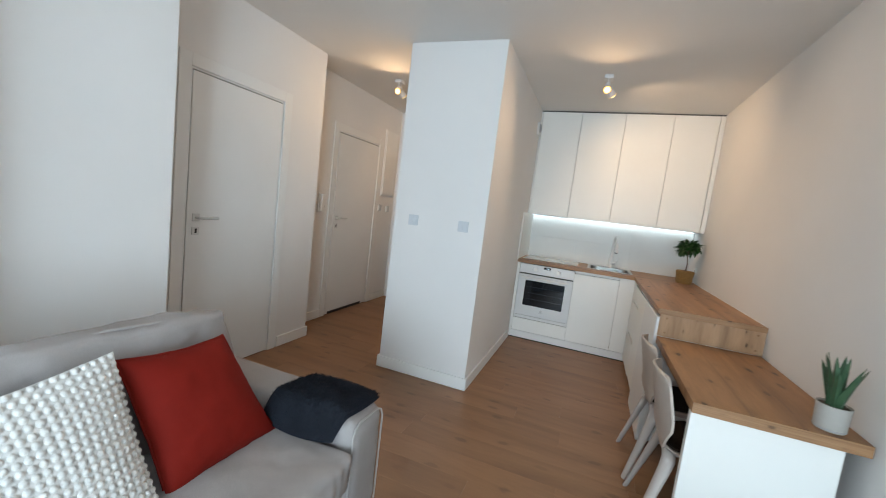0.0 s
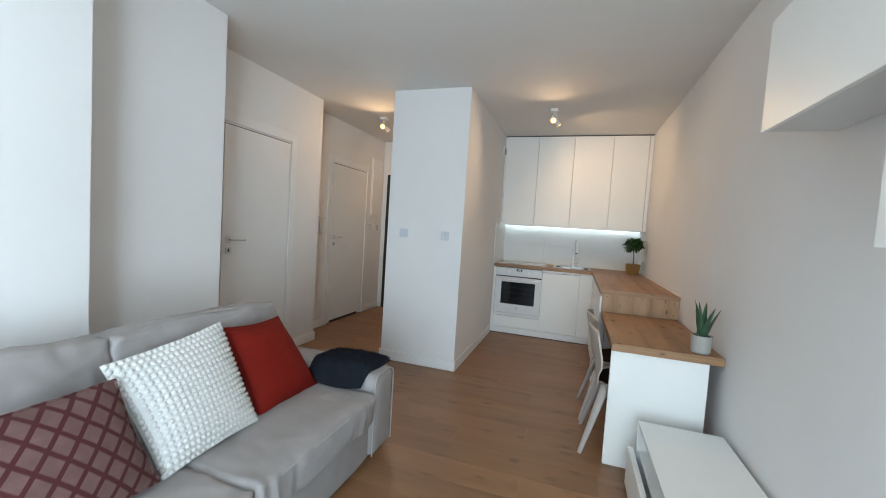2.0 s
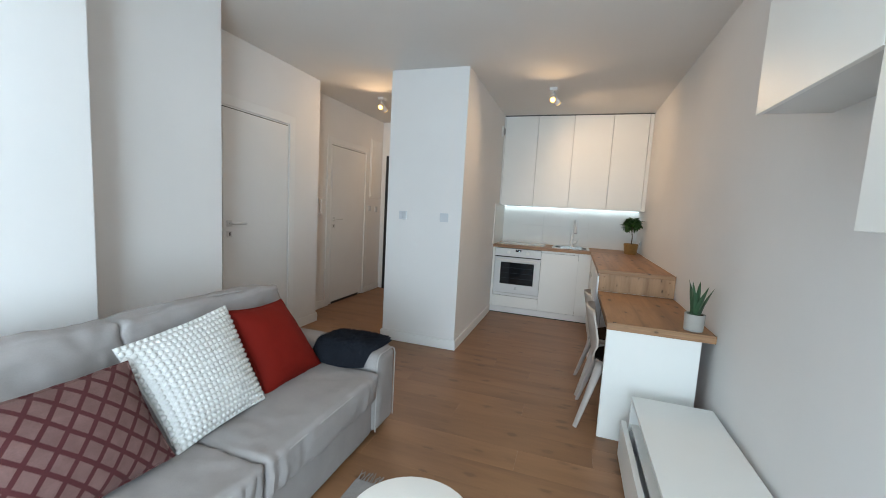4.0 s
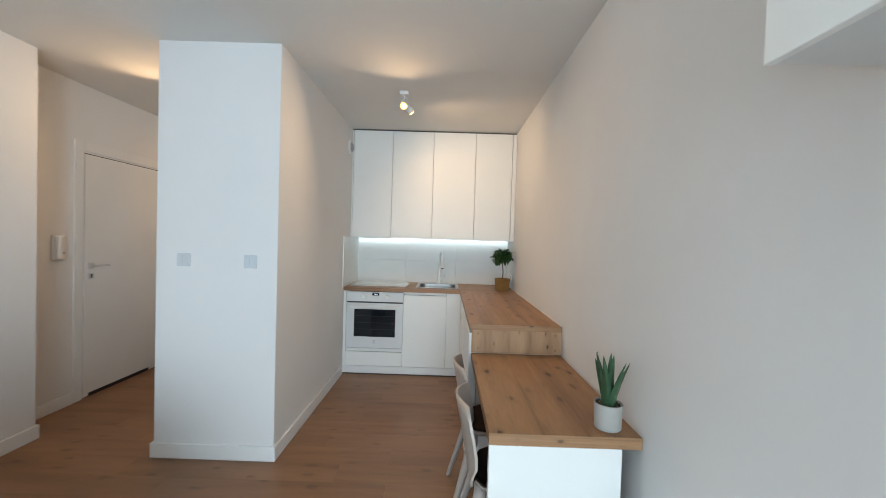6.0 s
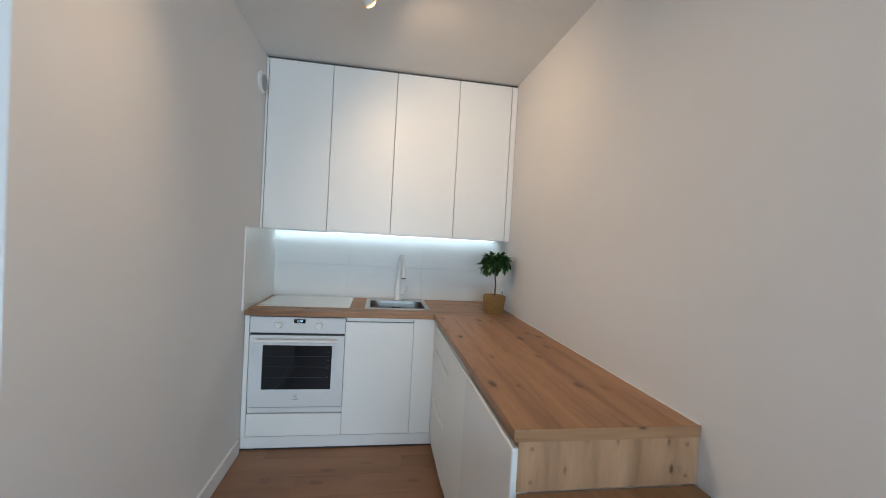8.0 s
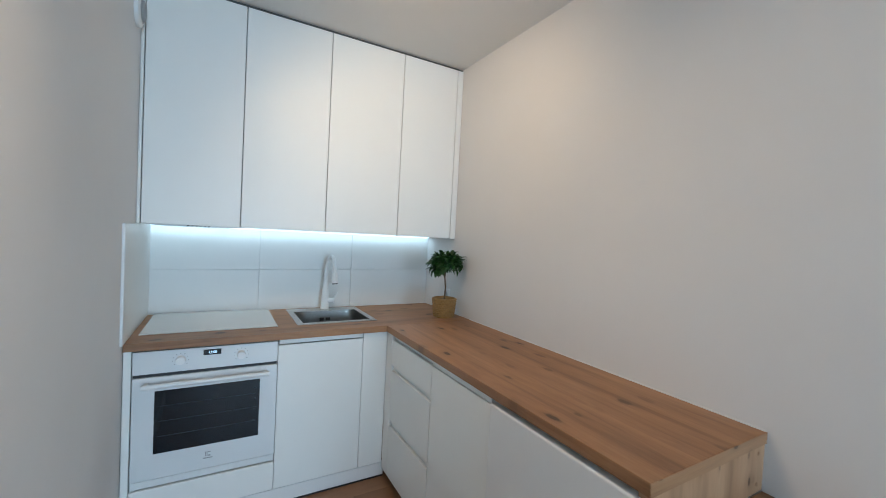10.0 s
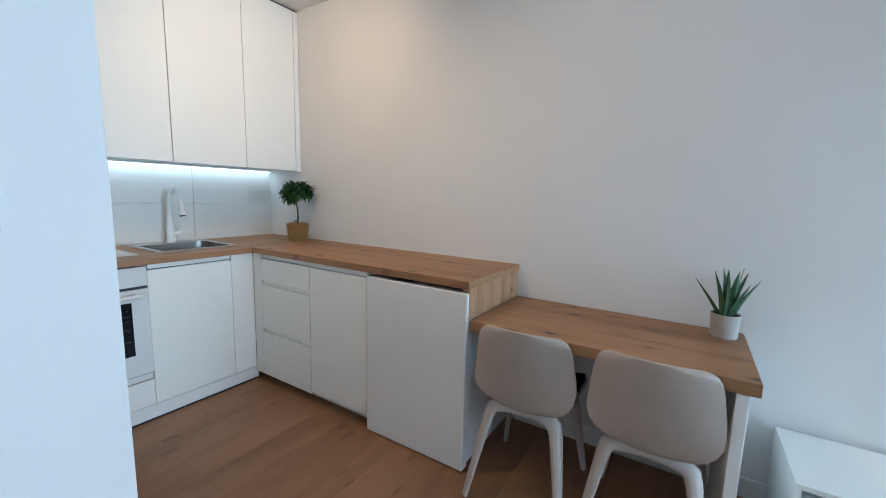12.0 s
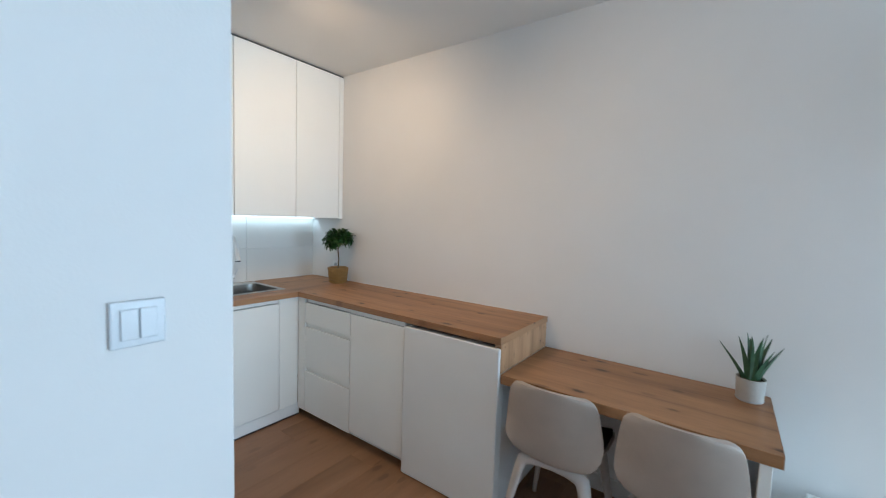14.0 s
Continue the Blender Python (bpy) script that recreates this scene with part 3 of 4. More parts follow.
def oven():
    o = thing("built_in_oven", "white glass built-in oven with dark window", "oven", (-1.475, -0.34, 0.285))
    y = FY - 0.006
    part("body", box(-1.757, -1.193, -0.585, -0.06, 0.285, 0.865), GAPDARK, o)
    p = part("control_panel", box(-1.773, -1.177, y, y + 0.024, 0.772, 0.876, 0.003), OVENW, o)
    part("panel_gap", box(-1.770, -1.180, y + 0.006, y + 0.024, 0.759, 0.771), BLACK, o)
    d = part("door", box(-1.773, -1.177, y, y + 0.024, 0.285, 0.757, 0.003), OVENW, o)
    part("window", box(-1.690, -1.256, y - 0.0015, y - 0.0003, 0.402, 0.692, 0.0004, 1), BLACKG, d, "dark oven window")
    for z in (0.62, 0.55, 0.48):
        part("rack_bar", box(-1.675, -1.270, y - 0.0022, y - 0.0016, z, z + 0.002), RACK, d)
    for i in range(4):
        part("light_mark", box(-1.283, -1.274, y - 0.0022, y - 0.0016, 0.648 - i * 0.055, 0.653 - i * 0.055), RACK, d)
    h = tube([(-1.735, y - 0.040, 0.727), (-1.219, y - 0.040, 0.727)], 0.011, 12)
    part("handle", h, WHITEP, d, "white bar handle", smooth=True)
    for x in (-1.722, -1.232):
        part("handle_post", tube([(x, y - 0.001, 0.727), (x, y - 0.034, 0.727)], 0.009, 10), WHITEP, d, smooth=True)
    for x in (-1.595, -1.345):
        k = part("knob", disc((x, y - 0.0005, 0.826), (0, -1, 0), 0.021, 0.022, 24, None, 0.018), WHITEP, p, "round white knob", smooth=True)
        for i in range(9):
            a = radians(-130 + i * 32)
            cx, cz = x + 0.031 * math.sin(a), 0.826 + 0.031 * math.cos(a)
            part("scale_mark", box(cx - 0.0018, cx + 0.0018, y - 0.0012, y - 0.0002, cz - 0.0018, cz + 0.0018), GREYP, p)
    s = part("clock_screen", box(-1.505, -1.432, y - 0.0014, y - 0.0002, 0.838, 0.864), BLACKG, p, "dark clock display")
    digits("12:00", (-1.468, y - 0.0019, 0.845), 0.017, DISPLAY, s)
    # maker's mark as plain shapes
    m = boxes(((-1.485, -1.481, y - 0.0014, y - 0.0002, 0.345, 0.367), (-1.479, -1.475, y - 0.0014, y - 0.0002, 0.345, 0.367), (-1.473, -1.463, y - 0.0014, y - 0.0002, 0.345, 0.350), (-1.473, -1.463, y - 0.0014, y - 0.0002, 0.362, 0.367), (-1.494, -1.454, y - 0.0014, y - 0.0002, 0.334, 0.338)))
    part("maker_mark", m, GREYP, d)


def digits(text, at, size, material, parent):
    cu = bpy.data.curves.new("digits", "FONT")
    cu.body, cu.size, cu.align_x, cu.extrude = text, size, "CENTER", 0.0002
    o = new("digits", cu)
    o.parent = parent
    o.matrix_basis = Matrix.Translation(Vector(at) - ORIGIN[parent]) @ pose(0, 0, 0, 90, 0, 0)
    cu.materials.append(material)
    return o


oven()


def hob():
    h = thing("ceramic_hob", "white glass ceramic hob set in the worktop", "hob", (-1.47, -0.24, WT))
    part("glass_plate", box(-1.772, -1.165, -0.490, -0.005, WT + 0.0005, WT + 0.006, 0.002), HOB, h)
    for x, y, r in ((-1.62, -0.35, 0.09), (-1.32, -0.35, 0.07), (-1.62, -0.13, 0.07), (-1.32, -0.13, 0.09)):
        bm = bmesh.new()
        for i in range(40):
            a, b = 2 * math.pi * i / 40, 2 * math.pi * (i + 1) / 40
            bm.faces.new([bm.verts.new((x + q * math.cos(k), y + q * math.sin(k), WT + 0.0064)) for q, k in ((r, a), (r, b), (r - 0.002, b), (r - 0.002, a))])
        part("zone_ring", bm, GREYP, h)


hob()


def sink():
    s = thing("kitchen_sink", "stainless steel inset sink in the oak worktop", "sink", (-0.815, -0.26, 0.75))
    x0, x1, y0, y1 = -1.062, -0.595, -0.490, -0.03
    part("rim", boxes(((x0, x1, y0, y0 + 0.035, WT + 0.0005, WT + 0.005), (x0, x1, y1 - 0.095, y1, WT + 0.0005, WT + 0.005), (x0, x0 + 0.035, y0 + 0.035, y1 - 0.095, WT + 0.0005, WT + 0.005), (x1 - 0.035, x1, y0 + 0.035, y1 - 0.095, WT + 0.0005, WT + 0.005)), 0.0012, 1), STEEL, s)
    bm = bmesh.new()
    n, rings = 32, []
    cx, cy, hx, hy = (x0 + x1) / 2, (y0 + y1 - 0.06) / 2, 0.2, 0.167
    for k, z, r in ((1.0, WT + 0.004, 0.05), (0.985, WT - 0.02, 0.05), (0.95, WT - 0.13, 0.05), (0.88, WT - 0.16, 0.06), (0.1, WT - 0.165, 0.02)):
        ring = []
        for i in range(n):
            a = 2 * math.pi * i / n
            c, d = math.cos(a), math.sin(a)
            e = 0.28
            ring.append(bm.verts.new((cx + hx * k * math.copysign(abs(c) ** e, c), cy + hy * k * math.copysign(abs(d) ** e, d), z)))
        rings.append(ring)
    for a, b in zip(rings, rings[1:]):
        for i in range(n):
            bm.faces.new((a[i], b[i], b[(i + 1) % n], a[(i + 1) % n]))
    bm.faces.new(rings[-1])
    bmesh.ops.recalc_face_normals(bm, faces=bm.faces)
    part("bowl", bm, BOWL, s, smooth=True)
    part("drain", lathe(((0.0, 0.004), (0.036, 0.004), (0.04, 0.0), (0.0, -0.002)), 20, (cx, cy, WT - 0.163)), STEEL, s, smooth=True)
    for i in (-1, 1):
        part("overflow_slot", box(cx + i * 0.02 - 0.014, cx + i * 0.02 + 0.014, cy + hy * 0.955 - 0.004, cy + hy * 0.955 + 0.006, WT - 0.062, WT - 0.042, 0.002, 1), BLACK, s)


sink()


def faucet():
    x, y = -0.815, -0.055
    f = thing("kitchen_faucet", "white pull-out kitchen faucet with curved neck", "faucet", (x, y, WT + 0.005))
    part("base", lathe(((0, 0), (0.029, 0), (0.029, 0.005), (0.026, 0.010), (0.0235, 0.09), (0.019, 0.14), (0.0135, 0.185), (0, 0.187)), 24, (x, y, WT + 0.005)), WHITEP, f, smooth=True)
    dx, dy = 0.30, -0.954
    bow = ((0, 0.18), (0.0, 0.225), (0.003, 0.268), (0.012, 0.308), (0.028, 0.341), (0.048, 0.361), (0.066, 0.366), (0.082, 0.356), (0.093, 0.333), (0.099, 0.305))
    part("neck", tube([(x + dx * r, y + dy * r, WT + h) for r, h in bow], 0.0125, 14), WHITEP, f, smooth=True)
    ex, ey = x + dx * 0.112, y + dy * 0.112
    part("spray_head", tube([(x + dx * r, y + dy * r, WT + h) for r, h in ((0.098, 0.312), (0.104, 0.27), (0.110, 0.225), (0.116, 0.192))], [0.0128, 0.0155, 0.019, 0.0225], 18), WHITEP, f, smooth=True)
    part("nozzle", tube([(ex + 0.001, ey - 0.003, WT + 0.193), (ex + 0.0015, ey - 0.0045, WT + 0.186)], 0.0185, 16), BLACK, f, smooth=True)
    part("lever_body", tube([(x, y, WT + 0.06), (x + 0.055, y - 0.02, WT + 0.062)], 0.018, 14), WHITEP, f, smooth=True)
    part("lever", tube([(x + 0.05, y - 0.018, WT + 0.062), (x + 0.075, y - 0.028, WT + 0.12)], [0.008, 0.006], 10), WHITEP, f, smooth=True)


faucet()


def long_run():
    f = thing("filler_panel", "white corner filler strip of the long run", "panel", (FX, -0.65, 0))
    part("board", box(FX, FX + 0.018, -0.698, FY - 0.003, 0.06, WB - 0.002, 0.0012, 1), FRONT, f)
    d = thing("drawer_cabinet", "white cabinet with three handleless drawers", "cabinet", (-0.3, -0.94, 0.06))
    part("body", boxes(((-0.553, -0.02, -0.715, -0.700, 0.065, WB - 0.003), (-0.553, -0.02, -1.178, -1.163, 0.065, WB - 0.003), (-0.553, -0.02, -1.163, -0.715, 0.065, 0.08))), CARCASS, d)
    for z0, z1 in ((0.060, 0.352), (0.385, 0.676), (0.708, 0.852)):
        part("drawer_front", box(FX, FX + 0.018, -1.179, -0.701, z0, z1, 0.002), FRONT, d)
    for z0, z1 in ((0.352, 0.390), (0.676, 0.713), (0.855, WB - 0.002)):
        part("grip_rail", box(FX + 0.016, FX + 0.026, -1.179, -0.701, z0, z1, 0.001, 1), FRONT, d, "recessed white grip rail")
    c = thing("dishwasher_cabinet", "white base cabinet with one tall door", "cabinet", (-0.3, -1.41, 0.06))
    part("body", boxes(((-0.553, -0.02, -1.198, -1.184, 0.08, WB - 0.003), (-0.553, -0.02, -1.640, -1.626, 0.08, WB - 0.003), (-0.553, -0.02, -1.626, -1.198, 0.08, 0.095))), CARCASS, c)
    part("door", box(FX, FX + 0.018, -1.639, -1.184, 0.075, 0.852, 0.002), FRONT, c)
    part("grip_rail", box(FX + 0.004, FX + 0.020, -1.639, -1.184, 0.856, WB - 0.002, 0.001, 1), FRONT, c)
    p = thing("plinth", "recessed dark plinth under the long cabinet run", "plinth", (-0.5, -1.1, 0))
    part("board", box(-0.50, -0.485, -1.64, -0.60, 0.0, 0.06, 0.001, 1), CARCASS, p)
    r = thing("undercounter_fridge", "white undercounter refrigerator below the worktop", "refrigerator", (-0.3, -1.94, 0.0))
    part("body", box(-0.530, -0.04, -2.246, -1.655, 0.02, 0.858, 0.006), WHITEP, r)
    part("door", box(FX - 0.012, -0.534, -2.250, -1.648, 0.005, 0.864, 0.007, 3), WHITEP, r, "smooth white fridge door")
    part("door_seal", box(-0.5345, -0.5295, -2.244, -1.654, 0.022, 0.844), GREYP, r)
    for y in (-2.2, -1.7):
        for x in (-0.48, -0.1):
            part("foot", lathe(((0, 0), (0.018, 0), (0.018, 0.02), (0, 0.02)), 12, (x, y, 0)), BLACK, r)


long_run()


def wall_cabinets():
    U = -0.39
    z0, z1 = 1.450, H - 0.014
    edges = (-1.792, -1.361, -0.912, -0.449, -0.046)
    for a, b in zip(edges, edges[1:]):
        c = thing("wall_cabinet", "tall white handleless wall cabinet up to the ceiling", "cabinet", ((a + b) / 2, -0.2, z0), "kitchen wall cabinets")
        part("body", boxes(((a + 0.001, a + 0.016, U + 0.021, 0.02, z0 + 0.01, z1), (b - 0.016, b - 0.001, U + 0.021, 0.02, z0 + 0.01, z1), (a + 0.016, b - 0.016, U + 0.021, 0.02, z0 + 0.01, z0 + 0.026), (a + 0.016, b - 0.016, U + 0.021, 0.02, z1 - 0.016, z1))), CARCASS, c)
        part("door", box(a + 0.0022, b - 0.0022, U, U + 0.018, z0, z1 - 0.002, 0.0018), FRONT, c)
    for a, b, w in ((-1.808, -1.7945, "partition"), (-0.0435, -0.002, "long wall")):
        f = thing("filler_panel", "narrow white filler strip of the wall cabinets beside the " + w, "panel", (a, -0.3, z0))
        part("board", box(a, b, U, 0.02, z0 - 0.004, z1 - 0.002, 0.0012, 1), FRONT, f)
    # dark strip that stands for the shade in the gap under the ceiling
    s = thing("shadow_strip", "dark strip painting the shade between wall cabinets and ceiling", "trim", (-0.9, -0.2, z1))
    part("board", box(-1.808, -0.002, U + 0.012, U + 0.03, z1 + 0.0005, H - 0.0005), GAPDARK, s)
    l = thing("led_strip", "glowing cool white LED strip along the top of the tiles", "lamp", (-0.905, 0.0, z0))
    part("channel", box(-1.799, -0.006, -0.006, 0.018, z0 - 0.003, z0 + 0.008), WHITEP, l)
    part("diffuser", box(-1.797, -0.010, -0.004, 0.014, z0 - 0.009, z0 - 0.0032), LEDM, l, "glowing cool white strip")
    part("end_cap", box(-0.0098, -0.004, -0.006, 0.018, z0 - 0.010, z0 - 0.0032), GREYP, l)
    hd = thing("extractor_hood", "slim white extractor hood under the wall cabinet", "range hood", (-1.575, -0.2, z0))
    part("body", box(-1.772, -1.380, -0.362, -0.060, z0 - 0.006, z0 + 0.009, 0.001, 1), WHITEP, hd)
    for k in range(6):
        x = -1.602 + k * 0.0185
        part("vent_slot", box(x, x + 0.008, -0.3632, -0.3605, z0 - 0.0055, z0 - 0.0005), BLACK, hd)
    part("filter", box(-1.74, -1.41, -0.33, -0.09, z0 - 0.0085, z0 - 0.0062, 0.0008, 1), STEEL, hd, "brushed steel grease filter")


wall_cabinets()


def small_kitchen():
    sp = thing("splash_panel", "white glossy side splashback on the partition", "panel", (-1.805, -0.3, WT))
    part("board", box(-1.8095, -1.801, -0.672, 0.02, WT + 0.001, 1.446, 0.001, 1), TILE, sp)
    part("edge_trim", box(-1.8095, -1.799, -0.682, -0.6725, WT + 0.001, 1.446, 0.001, 1), TRIM, sp, "white edge profile")
    v = thing("wall_vent", "round white ventilation valve on the partition", "vent", (-1.81, -0.505, 2.405))
    part("ring", tube([(-1.8095, -0.505, 2.405), (-1.795, -0.505, 2.405), (-1.788, -0.505, 2.405)], [0.072, 0.070, 0.058], 32), WHITEP, v, smooth=True)
    part("recess", disc((-1.7878, -0.505, 2.405), (1, 0, 0), 0.053, 0.001, 32), GREYP, v)
    part("valve_disc", tube([(-1.7865, -0.505, 2.405), (-1.780, -0.505, 2.405), (-1.776, -0.505, 2.405)], [0.044, 0.044, 0.034], 28), GREYP, v, smooth=True)
    so = thing("wall_socket", "white wall socket above the worktop", "socket", (0, -0.32, 1.04))
    part("plate", box(-0.010, -0.0005, -0.362, -0.280, 1.000, 1.082, 0.003), WHITEP, so)
    part("insert", disc((-0.0101, -0.321, 1.041), (-1, 0, 0), 0.021, 0.0008, 24), GREYP, so)


small_kitchen()


def wall_switch(x, y, z, name, label, double, facing, group=""):
    """A rocker switch of 80 mm; facing 'y' looks to -y, 'x' to +x."""
    s = thing(name, label, "switch", (x, y, z), group)

    def plate(a0, a1, z0, z1, d0, d1, bevel):
        if facing == "y":
            return box(x + a0, x + a1, y - d1, y - d0, z + z0, z + z1, bevel)
        return box(x + d0, x + d1, y + a0, y + a1, z + z0, z + z1, bevel)

    part("plate", plate(-0.041, 0.041, -0.041, 0.041, 0.0005, 0.010, 0.003), SWITCHP, s)
    rows = ((-0.027, -0.0008), (0.0008, 0.027)) if double else ((-0.027, 0.027),)
    for a0, a1 in rows:
        part("rocker", plate(a0, a1, -0.027, 0.027, 0.010, 0.0145, 0.0015), SWITCHP, s)
    return s


wall_switch(-2.401, -2.25, 1.268, "light_switch", "white double rocker switch on the partition", True, "y", "partition switches")
wall_switch(-1.978, -2.25, 1.268, "light_switch", "white double rocker switch by the partition edge", True, "y", "partition switches")


# ---- hall ----
wall_switch(-3.79, -0.455, 1.285, "light_switch", "white rocker switch beside the bathroom door", False, "x", "hall switches")
wall_switch(-3.79, -0.245, 1.275, "light_switch", "white rocker switch near the entrance door", False, "x", "hall switches")


def hall_things():
    f = thing("fuse_box", "flat white fuse box cover in the hall wall", "fuse box", (-3.79, -0.3, 1.45))
    part("frame", box(-3.7895, -3.780, -0.47, -0.14, 1.45, 2.32, 0.003), WHITEP, f)
    part("door", box(-3.780, -3.772, -0.45, -0.16, 1.47, 2.30, 0.002), TRIM, f)
    i = thing("intercom", "white door intercom handset on the hall wall", "intercom", (-3.79, -1.67, 1.19))
    part("base", box(-3.7895, -3.765, -1.72, -1.625, 1.19, 1.39, 0.006), WHITEP, i)
    part("handset", box(-3.764, -3.735, -1.715, -1.672, 1.20, 1.38, 0.010, 3), WHITEP, i)
    part("button", box(-3.765, -3.760, -1.655, -1.637, 1.24, 1.258, 0.002), GREYP, i)


hall_things()


def ceiling_spot(x, y, heads, label, power):
    """Ceiling bar with turnable heads; heads are (offset x, offset y, aim)."""
    s = thing("ceiling_spotlight", label, "ceiling light", (x, y, H), "ceiling spotlights")
    part("base_plate", box(x - 0.035, x + 0.035, y - 0.035, y + 0.06, H - 0.028, H - 0.0005, 0.003), WHITEP, s)
    for k, (ox, oy, aim) in enumerate(heads):
        d = Vector(aim).normalized()
        c = Vector((x + ox, y + oy, H - 0.098))
        part("stem", tube([(x + ox * 0.4, y + oy * 0.5, H - 0.026), (x + ox, y + oy, H - 0.055), c], 0.006, 10), WHITEP, s, smooth=True)
        h = part("head", tube([c - d * 0.045, c - d * 0.04, c + d * 0.045], [0.024, 0.029, 0.030], 24), WHITEP, s, "white cylindrical lamp head", smooth=True)
        # emissive ring added to draw the glare round the bulb
        part("rim", tube([c + d * 0.0452, c + d * 0.049], [0.0305, 0.0295], 24), HALO, h, "orange ring painting the halo round the bulb")
        part("bulb", tube([c + d * 0.0495, c + d * 0.054, c + d * 0.059], [0.0245, 0.022, 0.012], 20), BULB, h, "glowing warm bulb", smooth=True)
        e = c + d * 0.075
        spot_lamp("spot_light", e, e + d, power * (0.9, 0.8)[k], WARM, 156, 1.0, 0.03)


ceiling_spot(-1.125, -1.50, ((0.0, -0.005, (0.02, -0.79, -0.61)), (0.02, 0.085, (0.60, 0.46, -0.655))), "white twin ceiling spotlight glowing warm in the kitchen", 38.0)
ceiling_spot(-3.14, -1.40, ((0.0, -0.005, (0.25, -0.82, -0.52)), (-0.015, 0.085, (0.3, 0.75, -0.55))), "white twin ceiling spotlight glowing warm in the hall", 34.0)


# ---- plants ----
def leaf_blade(bm, base, tip, width, droop=0.0, thick=0.004, n=7, fold=0.25, sword=False):
    """A pointed leaf as a thin keeled blade from base to tip."""
    a, b = Vector(base), Vector(tip)
    d = b - a
    side = d.cross(Vector((0, 0, 1)))
    if side.length < 1e-6:
        side = Vector((1, 0, 0))
    side.normalize()
    up = side.cross(d).normalized()
    rows = []
    for i in range(n + 1):
        t = i / n
        w = width * 0.5 * (1 - t) ** 0.7 * (0.82 + 0.5 * t) if sword else width * (math.sin(math.pi * (0.12 + 0.88 * t) ** 0.8) ** 0.8 if t < 1 else 0.0) * 0.5 + 0.0004
        c = a + d * t + Vector((0, 0, -droop * t * t)) + up * 0.02 * math.sin(math.pi * t) * 0.3
        rows.append([bm.verts.new(c - side * w + up * fold * w), bm.verts.new(c - up * thick * (1 - t)), bm.verts.new(c + side * w + up * fold * w), bm.verts.new(c + up * thick * 0.2)])
    for r, q in zip(rows, rows[1:]):
        for k in range(4):
            bm.faces.new((r[k], q[k], q[(k + 1) % 4], r[(k + 1) % 4]))
    bm.faces.new(rows[0])
    return bm


def topiary():
    x, y, z = -0.128, -0.50, WT
    p = thing("potted_tree", "small round topiary tree in a woven straw basket", "plant", (x, y, z))
    prof = [(0, 0.0), (0.060, 0.0)]
    for i in range(13):
        t = i / 12
        prof.append((0.062 + 0.014 * t + (0.0022 if i % 2 else -0.001), 0.004 + 0.122 * t))
    prof += [(0.079, 0.128), (0.073, 0.130), (0.069, 0.11), (0, 0.11)]
    part("basket", lathe(prof, 28, (x, y, z)), BASKET, p, "woven golden straw basket")
    # woven strands round the basket
    strands = bmesh.new()
    for row in range(10):
        for k in range(24):
            a = 2 * math.pi * (k + 0.5 * (row % 2)) / 24
            zz = 0.011 + row * 0.0122
            r = 0.0635 + 0.014 * zz / 0.125
            b = a + 2 * math.pi / 27
            m = (a + b) / 2
            tube([(x + r * math.cos(a), y + r * math.sin(a), z + zz), (x + (r + 0.0035) * math.cos(m), y + (r + 0.0035) * math.sin(m), z + zz), (x + r * math.cos(b), y + r * math.sin(b), z + zz)], [0.002, 0.005, 0.002], 5, strands)
    tagged(part("weave", strands, BASKET, p), kind="stuff")
    part("soil", lathe(((0, 0.114), (0.066, 0.113), (0.069, 0.108)), 20, (x, y, z)), SOIL, p)
    part("trunk", tube([(x, y, z + 0.11), (x + 0.005, y, z + 0.20), (x - 0.004, y + 0.002, z + 0.27), (x, y, z + 0.37)], [0.0065, 0.0055, 0.005, 0.003], 8), STEM, p, smooth=True)
    rng = random.Random(4)
    limbs, crown = bmesh.new(), bmesh.new()
    for i in range(46):
        a, e = rng.uniform(0, 2 * math.pi), rng.uniform(-0.75, 1.35)
        d = Vector((math.cos(a) * math.cos(e), math.sin(a) * math.cos(e), math.sin(e)))
        s = Vector((x, y, z + 0.300 + rng.uniform(0, 0.07)))
        end = Vector((x, y, z + 0.358)) + Vector((d.x * 0.098, d.y * 0.098, d.z * 0.080)) * rng.uniform(0.75, 1.12)
        tube([s, (s + end) / 2 + Vector((0, 0, 0.006)), end], [0.002, 0.0015, 0.001], 5, limbs)
        for j in range(12):
            q = Vector((rng.gauss(0, 1), rng.gauss(0, 1), rng.gauss(0, 0.9))).normalized()
            b = s.lerp(end, rng.uniform(0.45, 1.0))
            t = b + q * rng.uniform(0.032, 0.050) + d * 0.016
            if t.x > -0.008:
                continue
            leaf_blade(crown, b, t, rng.uniform(0.024, 0.034), rng.uniform(0, 0.014), 0.001, 5, 0.3)
    part("branches", limbs, STEM, p)
    tagged(part("crown", crown, LEAF, p, "dense dark green leaves"), kind="stuff")


topiary()


